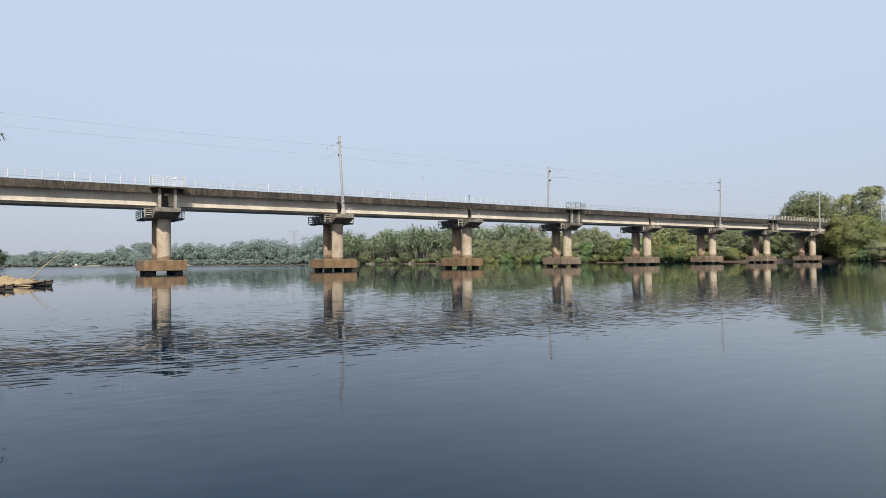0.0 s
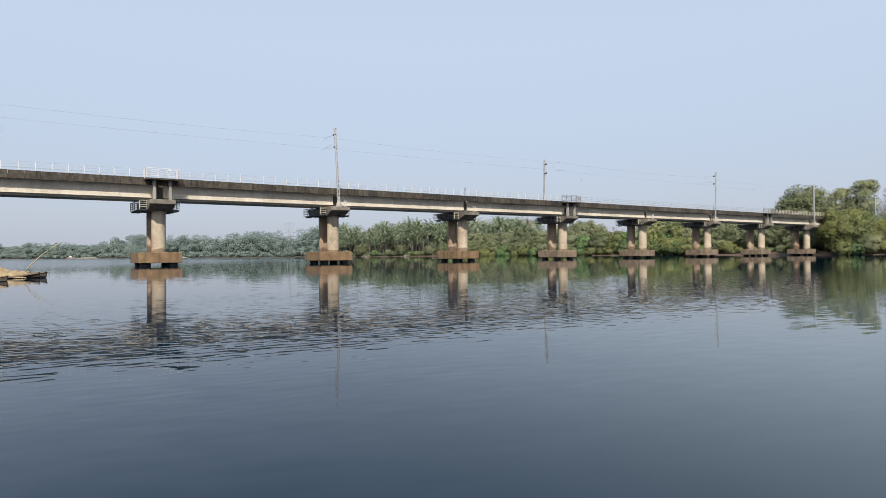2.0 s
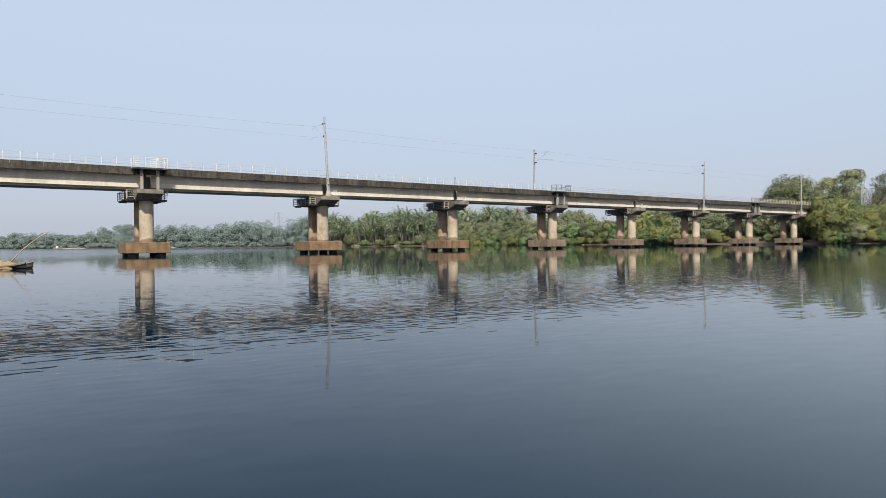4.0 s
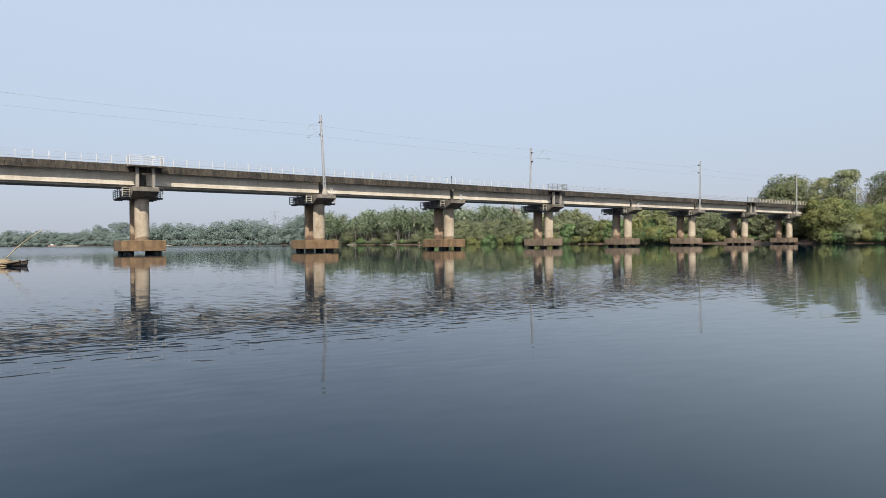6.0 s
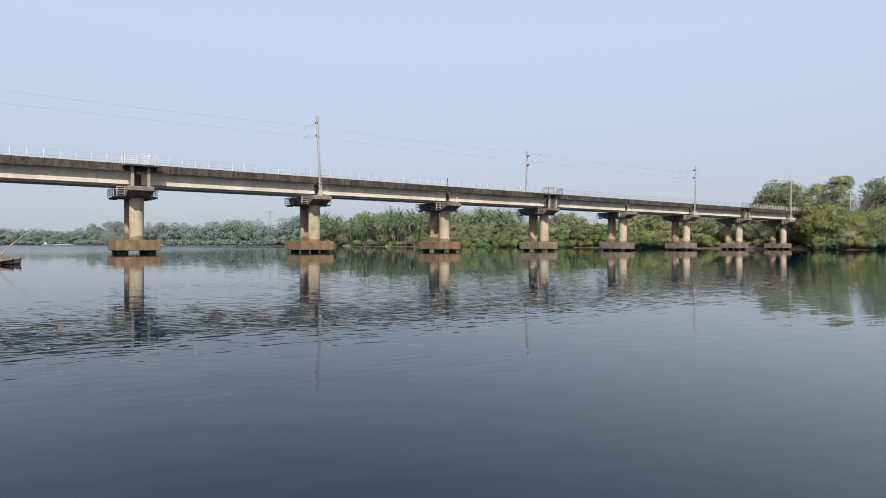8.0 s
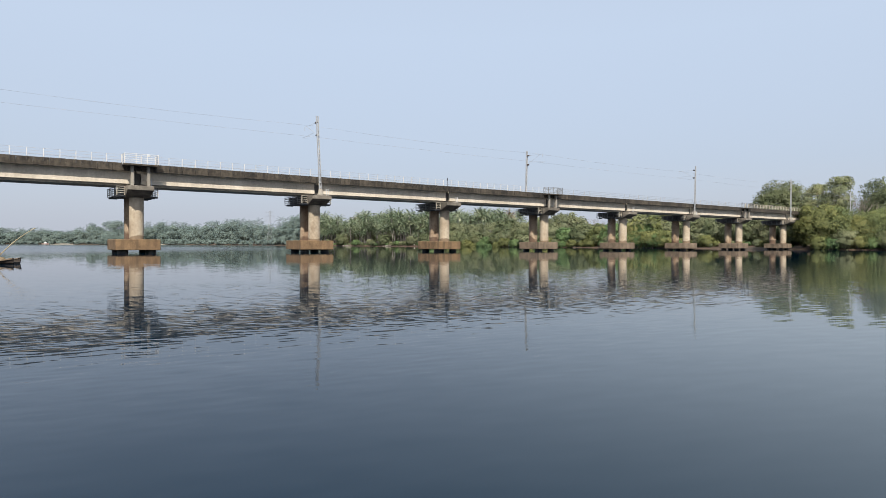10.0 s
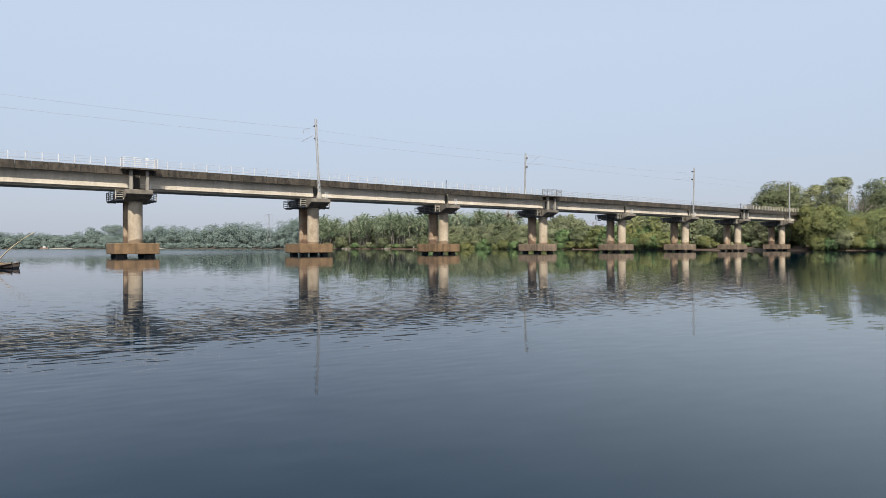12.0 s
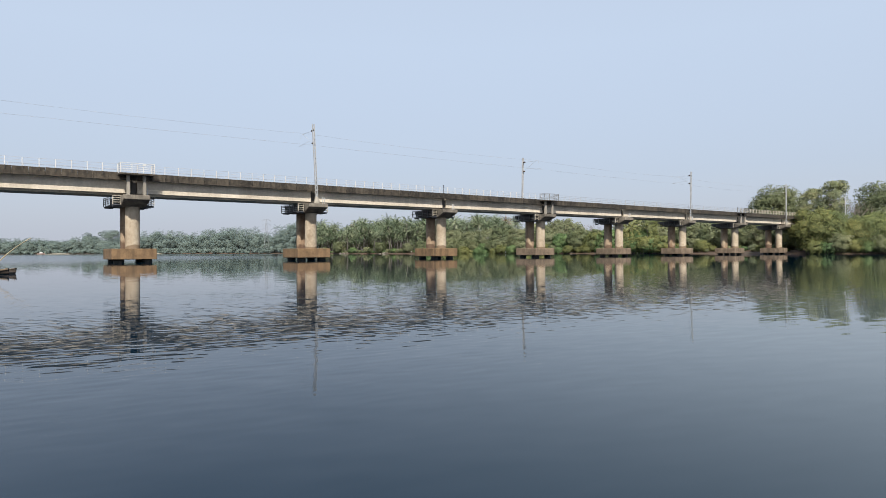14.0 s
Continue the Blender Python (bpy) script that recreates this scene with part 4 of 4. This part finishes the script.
def build_far_woods():
    """Woods along the far shore, too many to count."""
    rng = np.random.default_rng(5)
    V, F, S, n = [], [], [], 0

    def add(v, f, heart):
        """One tree's leaves, turned outwards from the heart of its crown."""
        nonlocal n
        v, f = np.asarray(v, float), np.asarray(f)
        out = v - np.array(heart)
        out /= np.linalg.norm(out, axis=1)[:, None] + 1e-6
        face = np.cross(v[f[:, 1]] - v[f[:, 0]], v[f[:, 2]] - v[f[:, 0]])
        turned = (face * out[f[:, 0]]).sum(1) < 0
        f = np.where(turned[:, None], f[:, ::-1], f)
        leaf = np.cross(v[f[:, 1]] - v[f[:, 0]], v[f[:, 2]] - v[f[:, 0]])
        leaf /= np.linalg.norm(leaf, axis=1)[:, None] + 1e-9
        for c in range(f.shape[1]):
            out[f[:, c]] = out[f[:, c]] * 0.75 + leaf * 0.25 + np.array((0, 0, 0.25))
        S.append(out / np.linalg.norm(out, axis=1)[:, None])
        V.append(v)
        F.extend(map(tuple, (f + n).tolist()))
        n += len(v)
    for k in range(330):
        tan = -0.165 - 0.60 * k / 329 + rng.normal() * 0.004
        d0 = np.interp(-tan, (0.165, 0.2326, 0.338, 0.5145, 0.69, 0.86), (402, 462, 522, 602, 682, 700))
        d = d0 + 6 + rng.random() * 60
        x, y = along(tan, d)
        z = ground_z(x, y)
        h = (10 if tan > -0.42 else 7.5) + rng.random() * (7 if tan > -0.42 else 5.5)
        if abs(tan + 0.233) < 0.014 and d < d0 + 45:
            continue
        if rng.random() < (0.65 if tan > -0.43 else 0.3):
            v, f = palm_arrays(rng, (x, y, z + h), 15, 5.0, 6, 1.3, 0.35)
            add(v, f, (x, y, z + h - 3))
            v = np.array([(x - .13, y, z), (x + .13, y, z), (x + .09, y, z + h), (x - .09, y, z + h)])
            add(v, [(0, 1, 2, 3)], (x, y + 3, z + h / 2))
        else:
            lobes = [(l[0] + x, l[1] + y, l[2] + z, *l[3:]) for l in random_lobes(rng, h * 0.95, 6.5, 0.5, 14)]
            add(*leaf_cloud(rng, lobes, 1500, 0.8, 0.6, True), (x, y, z + h * 0.35))
    for tan, d, h in ((-0.462, 625, 22), (-0.475, 630, 23), (-0.488, 640, 21), (-0.50, 640, 19), (-0.29, 545, 20), (-0.302, 545, 17), (-0.40, 585, 18), (-0.60, 690, 15), (-0.635, 700, 16), (-0.19, 470, 20), (-0.18, 460, 21)):
        x, y = along(tan, d)
        lobes = [(l[0] + x, l[1] + y, l[2] + ground_z(x, y), *l[3:]) for l in random_lobes(rng, h, 8.5, 1.0, 18)]
        add(*leaf_cloud(rng, lobes, 2600, 0.8, 0.6, True), (x, y, h * 0.4))
    for k in range(110):
        tan = -0.16 - 0.60 * k / 109
        d = np.interp(-tan, (0.165, 0.2326, 0.338, 0.5145, 0.69, 0.86), (402, 462, 522, 602, 682, 700)) + 70 + rng.random() * 40
        x, y = along(tan, d)
        lobes = [(l[0] + x, l[1] + y, l[2] + ground_z(x, y), *l[3:]) for l in random_lobes(rng, (12 if tan > -0.42 else 9) + 4 * rng.random(), 8.0, 0.5, 12)]
        add(*leaf_cloud(rng, lobes, 400, 1.3, 0.7, True), (x, y, 6))
    for k in range(150):
        tan = -0.165 - 0.60 * k / 149 + rng.normal() * 0.003
        d = np.interp(-tan, (0.165, 0.2326, 0.338, 0.5145, 0.69, 0.86), (402, 462, 522, 602, 682, 700)) + 2 + rng.random() * 5
        x, y = along(tan, d)
        s = 2.0 + rng.random() * 3.0
        lobes = [(l[0] + x, l[1] + y, l[2] + ground_z(x, y), *l[3:]) for l in random_lobes(rng, s, s * 1.1, 0.0, 8)]
        add(*leaf_cloud(rng, lobes, 350, 0.8, 0.6, True), (x, y, 1.2))
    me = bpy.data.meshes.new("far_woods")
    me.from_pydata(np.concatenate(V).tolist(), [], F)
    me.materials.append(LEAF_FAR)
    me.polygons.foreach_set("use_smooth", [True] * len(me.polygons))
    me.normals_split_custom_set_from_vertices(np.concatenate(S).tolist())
    tagged(new("far_woods", me), "distant green palms and trees tinted pale for haze along the far shore", "woods", kind="stuff")


build_plants()
build_bare_tree(*along(0.268, 292), 15, 1)
build_bare_tree(*along(0.278, 296), 14, 2)
build_bare_tree(*along(0.704, 181), 17, 3)
build_bare_tree(*along(0.715, 183), 16, 4)
build_far_woods()


def build_near_palm():
    """A coconut palm on the near bank that leans out over the water."""
    rng = np.random.default_rng(77)
    palm = thing("palm", pose(-27.0, 16.0, ground_z(-27, 16)), "coconut palm leaning out from the near bank", "palm", "coconut palms")
    top = Vector((8.1, 5.0, 4.55))
    bm = bmesh.new()
    pipe(bm, [(0, 0, -0.5), (1.2, 0.8, 1.6), (4.2, 2.8, 2.9), top], [0.3, 0.2, 0.16, 0.15], 9)
    part("trunk", bm, BARK, palm, "", True)
    for az, lift, length in ((20, 0.25, 4.1), (52, 0.9, 4.6), (80, 0.3, 4.4), (115, 0.7, 4.8), (150, 0.2, 4.6), (185, 0.8, 4.7), (220, 0.3, 4.5), (255, 0.7, 4.6), (290, 0.1, 4.4), (325, 0.8, 4.0), (345, -0.3, 3.6), (5, -0.6, 3.4)):
        v, f = frond_arrays(rng, tuple(top), radians(az), lift, length, 1.2, 26, 0.85, 0.035)
        put("frond", from_arrays("frond", np.array(v), np.array(f), LEAF_PALM), palm)


build_near_palm()


# ---------------------------------------------------------------- small things
def build_boat():
    boat = thing("sand_boat", pose(-23.05, 37.5, 0, 0, 0, 184), "old wooden country boat loaded with river sand", "boat", "sand boats")
    bm = bmesh.new()
    n = 24
    rings = []
    for k in range(n + 1):
        f = k / n
        x = 9.5 * f
        w = 1.05 * min(1.0, 0.42 + 0.58 * math.sin(min(1.0, x / 3.0) * math.pi / 2)) * min(1.0, 0.5 + (9.5 - x) / 3.0)
        sheer = 0.10 + 0.22 * max(0.0, 1 - x / 1.5) ** 1.3 + 0.25 * f ** 5
        keel = -0.30 + 0.24 * max(0.0, 1 - x / 1.6)
        out = [(-w, sheer), (-w * 0.86, 0.05), (-w * 0.45, keel), (w * 0.45, keel), (w * 0.86, 0.05), (w, sheer), (w - 0.09, sheer), (w * 0.75, 0.1), (-w * 0.75, 0.1), (-w + 0.09, sheer)]
        rings.append([bm.verts.new((x, a, b)) for a, b in out])
    for a, b in zip(rings, rings[1:]):
        for i in range(10):
            bm.faces.new((a[i], a[(i + 1) % 10], b[(i + 1) % 10], b[i]))
    bm.faces.new(rings[0])
    bm.faces.new(rings[-1][::-1])
    part("hull", bm, PLANK, boat, "dark weathered plank hull")
    for side in (-1, 1):
        bm = bmesh.new()
        strip = []
        for k in range(n + 1):
            f = k / n
            x = 9.5 * f
            w = 1.05 * min(1.0, 0.42 + 0.58 * math.sin(min(1.0, x / 3.0) * math.pi / 2)) * min(1.0, 0.5 + (9.5 - x) / 3.0)
            sheer = 0.10 + 0.22 * max(0.0, 1 - x / 1.5) ** 1.3 + 0.25 * f ** 5
            strip.append([bm.verts.new((x, side * (w + a), sheer + b)) for a, b in ((0.045, -0.05), (0.045, 0.03), (-0.13, 0.03), (-0.13, 0.0))])
        for a, b in zip(strip, strip[1:]):
            for i in range(4):
                bm.faces.new((a[i], a[(i + 1) % 4], b[(i + 1) % 4], b[i]))
        bm.faces.new(strip[0])
        bm.faces.new(strip[-1][::-1])
        bmesh.ops.recalc_face_normals(bm, faces=bm.faces)
        part("gunwale", bm, DUSTWOOD, boat, "sand-dusted pale wooden gunwale")
    bm = bmesh.new()
    bmesh.ops.create_grid(bm, x_segments=110, y_segments=22, size=1, matrix=Matrix.Translation((4.8, 0, 0)) @ Matrix.Diagonal((4.2, 0.85, 1, 1)))
    for v in bm.verts:
        x, y = v.co.x, v.co.y
        e = max(0.0, 1 - (y / 0.86) ** 2) * min(1.0, max(0.0, (x - 0.62) / 0.25)) * min(1.0, (8.95 - x) / 1.0)
        lump = 0.82 + 0.16 * noise.noise((x * 1.5, y * 1.5, 0)) + 0.36 * noise.noise((x * 4.2, y * 4.2, 4))
        v.co.z = 0.02 + e * (0.46 + 0.24 * min(1, max(0, (x - 1.9)))) * lump
    part("sand_load", bm, SAND, boat, "heaped damp yellow sand", True)
    bm = bmesh.new()
    for x in (0.6, 8.8):
        box(bm, x - 0.1, -0.5, 0.14, x + 0.1, 0.5, 0.20)
    part("thwart", bm, PLANK, boat)
    copy_thing(boat, pose(-21.65, 32.0, -0.06, 0, 0, 186))      # a second boat moored alongside
    pole = thing("bamboo_pole", Matrix(), "long curved pale bamboo punting pole leaning on the boat", "pole")
    bm = bmesh.new()
    a, b = Vector((-24.13, 37.5, 0.36)), Vector((-22.08, 37.6, 2.06))
    pts = []
    for k in range(9):
        f = k / 8
        p = a.lerp(b, f) + Vector((-0.07, 0, 0.09)) * math.sin(math.pi * f)
        pts.append(p)
    pipe(bm, pts, [0.032 - 0.013 * k / 8 for k in range(9)], 7)
    part("shaft", bm, BAMBOO, pole, "", True)


def build_pylon(x, y, h, turn):
    py = thing("pylon", pose(x, y, ground_z(x, y), 0, 0, turn), "distant grey lattice transmission pylon", "pylon", "pylons")
    bm = bmesh.new()
    w = lambda z: 1.7 * (1 - z / h) ** 1.4 + 0.35
    zs = [h * k / 9 for k in range(10)]
    for a, b in zip(zs, zs[1:]):
        for sx, sy in ((-1, -1), (1, -1), (1, 1), (-1, 1)):
            tube(bm, (sx * w(a), sy * w(a), a), (sx * w(b), sy * w(b), b), 0.055, 4)
        for s in (-1, 1):
            tube(bm, (-w(a), s * w(a), a), (w(b), s * w(b), b), 0.03, 4)
            tube(bm, (w(a), s * w(a), a), (-w(b), s * w(b), b), 0.03, 4)
    part("tower", bm, PYLON, py)
    bm = bmesh.new()
    for z in (h * 0.70, h * 0.83, h * 0.96):
        for s in (-1, 1):
            tube(bm, (s * 0.6, 0, z + 0.8), (s * 2.9, 0, z), 0.05, 4)
            tube(bm, (s * 0.6, 0, z - 0.4), (s * 2.9, 0, z), 0.05, 4)
            tube(bm, (s * 2.9, 0, z), (s * 2.9, 0, z - 1.2), 0.06, 4)
    part("crossarms", bm, PYLON, py)


def shore_point(tan, lift):
    """The first spot along a line of sight where the bank stands that high."""
    return next((tan * q, q) for q in range(150, 760) if ground_z(tan * q, q) > lift)


def build_rubble(tan, count, spread, seed):
    """Loose pale stones, each its own."""
    rng = random.Random(seed)
    x0, y0 = shore_point(tan, 0.05)
    for k in range(count):
        r = rng.uniform(0.35, 0.75)
        bm = bmesh.new()
        bmesh.ops.create_icosphere(bm, subdivisions=2, radius=r)
        for v in bm.verts:
            v.co *= 0.85 + 0.45 * noise.noise(v.co * 1.6 + Vector((k * 7.0, 0, 0)))
            v.co.z *= 0.7
        x, y = x0 + rng.gauss(0, spread), y0 + rng.uniform(0, 2.2)
        ob = new("boulder", to_mesh("boulder", bm, STONE))
        ob.matrix_basis = pose(x, y, max(0.0, ground_z(x, y)) + r * 0.25, 0, 0, rng.uniform(0, 360))
        tagged(ob, "pale grey-brown boulder in a heap at the water's edge", "boulder", "shore boulders")


def build_sandbank(tan, length, name):
    """A low pale spit of sand along the far shore."""
    x0, y0 = shore_point(tan, -0.3)
    bm = bmesh.new()
    bmesh.ops.create_grid(bm, x_segments=40, y_segments=10, size=1)
    for v in bm.verts:
        q = max(0.0, 1 - v.co.x ** 2) * max(0.0, 1 - v.co.y ** 2)
        v.co = Vector((v.co.x * length / 2, v.co.y * 5, -0.3 + 1.25 * q ** 0.6 + 0.15 * noise.noise((v.co.x * 9, v.co.y * 3, 1))))
    ob = new(name, to_mesh(name, bm, PALESAND, True))
    ob.matrix_basis = pose(x0, y0, 0, 0, 0, -26)
    tagged(ob, "low pale sand spit along the far shore", "sandbank", kind="structure")


def build_egret(x, y, turn):
    e = thing("egret", pose(x, y, max(0.0, ground_z(x, y)), 0, 0, turn), "small white egret standing at the water's edge", "bird", "egrets")
    bm = bmesh.new()
    bmesh.ops.create_icosphere(bm, subdivisions=2, radius=0.2, matrix=Matrix.Translation((0, 0, 0.55)) @ Matrix.Rotation(0.5, 4, "Y") @ Matrix.Diagonal((1.6, 0.7, 0.75, 1)))
    part("body", bm, FEATHER, e, "", True)
    bm = bmesh.new()
    pipe(bm, [(0.2, 0, 0.6), (0.3, 0, 0.78), (0.26, 0, 0.93), (0.34, 0, 1.02), (0.5, 0, 0.99)], [0.06, 0.045, 0.04, 0.045, 0.01], 6)
    part("neck", bm, FEATHER, e, "", True)
    for y0 in (-0.05, 0.05):
        bm = bmesh.new()
        tube(bm, (0, y0, 0), (0, y0, 0.45), 0.012, 5)
        part("leg", bm, DARKSTEEL, e)


def build_bird():
    """A small swift; its wings are held out as it glides."""
    b = thing("bird", pose(-1, 70, 9), "small dark bird gliding over the river", "bird")
    bm = bmesh.new()
    pipe(bm, [(-0.10, 0, 0), (-0.05, 0, 0), (0.02, 0, 0.005), (0.08, 0, 0.01), (0.11, 0, 0)], [0.008, 0.022, 0.03, 0.02, 0.003], 7)
    part("body", bm, INSULATOR, b, "", True)
    for s in (-1, 1):
        bm = bmesh.new()
        vs = [bm.verts.new(p) for p in ((0.05, s * 0.02, 0.012), (0.05, s * 0.10, 0.05), (-0.06, s * 0.20, 0.06), (-0.02, s * 0.08, 0.045), (-0.02, s * 0.02, 0.008))]
        f = bm.faces.new(vs)
        ex = bmesh.ops.extrude_face_region(bm, geom=[f])
        bmesh.ops.translate(bm, verts=[v for v in ex["geom"] if isinstance(v, bmesh.types.BMVert)], vec=(0, 0, -0.006))
        part("wing", bm, INSULATOR, b)
    b.scale = (0.75, 0.75, 0.75)
    return b


def build_marker(u):
    post = thing("marker_post", on_bridge(u, -DECK_V + 0.12), "small dark railway marker post at the deck edge", "marker post", "marker posts")
    bm = bmesh.new()
    tube(bm, (0, 0, KERB_TOP - 0.1), (0, 0, 12.2), 0.045, 6)
    part("stake", bm, DARKSTEEL, post)
    bm = bmesh.new()
    box(bm, -0.07, -0.03, 11.75, 0.07, -0.055, 12.25)
    part("plate", bm, DARKSTEEL, post)


bird = build_bird()
build_marker(47.4)
build_marker(142.6)
def build_far_boat():
    b = thing("moored_boat", pose(*along(-0.572, 604), 0, 0, 0, 12), "small white and red boat moored at the far shore", "boat")
    bm = bmesh.new()
    rings = []
    for k in range(7):
        f = k / 6
        w = 0.9 * math.sin(math.pi * (0.08 + 0.84 * f)) ** 0.6
        z = 0.9 + 0.5 * (2 * f - 1) ** 2
        rings.append([bm.verts.new((6 * f - 3, y, zz)) for y, zz in ((-w, z), (-w * 0.7, -0.2), (w * 0.7, -0.2), (w, z))])
    for a, c in zip(rings, rings[1:]):
        for i in range(4):
            bm.faces.new((a[i], a[(i + 1) % 4], c[(i + 1) % 4], c[i]))
    bm.faces.new(rings[0])
    bm.faces.new(rings[-1][::-1])
    part("hull", bm, REDPAINT, b, "faded red hull")
    bm = bmesh.new()
    box(bm, -1.2, -0.6, 0.9, 1.2, 0.6, 2.2)
    bevel(bm, 0.15)
    part("cabin", bm, WHITE, b, "white cabin")


build_boat()
build_far_boat()
build_pylon(*along(-0.2325, 470), 24.3, 8)
build_rubble(-0.049, 16, 2.2, 1)
build_rubble(-0.115, 9, 1.6, 2)
build_rubble(0.243, 7, 1.5, 3)
build_sandbank(-0.545, 34, "sandbank_west")
build_sandbank(-0.40, 20, "sandbank_east")
build_egret(*along(-0.0095, 335), 30)
build_egret(*along(0.139, 286), 200)


# ---------------------------------------------------------------- what moves
BIRD_PATH = ((0, (-2.2, 70, 10.34), 25), (0.5, (2.4, 70, 12.44), 15), (1, (7.18, 70, 12.91), 0), (1.5, (11.54, 70, 11.66), -10), (2, (16.8, 75, 9.7), 20), (2.5, (23, 84, 7.6), 45),
             (3, (30, 94, 5.9), 50), (6, (70, 150, 4), 55), (14, (90, 230, 5), 70))


def motions():
    walk(bird, [(t, pose(*p, 0, 0, a)) for t, p, a in BIRD_PATH])
    walk(water, [(0, pose(0, 0, 0)), (14, pose(1.6, -1.1, 0))])


motions()
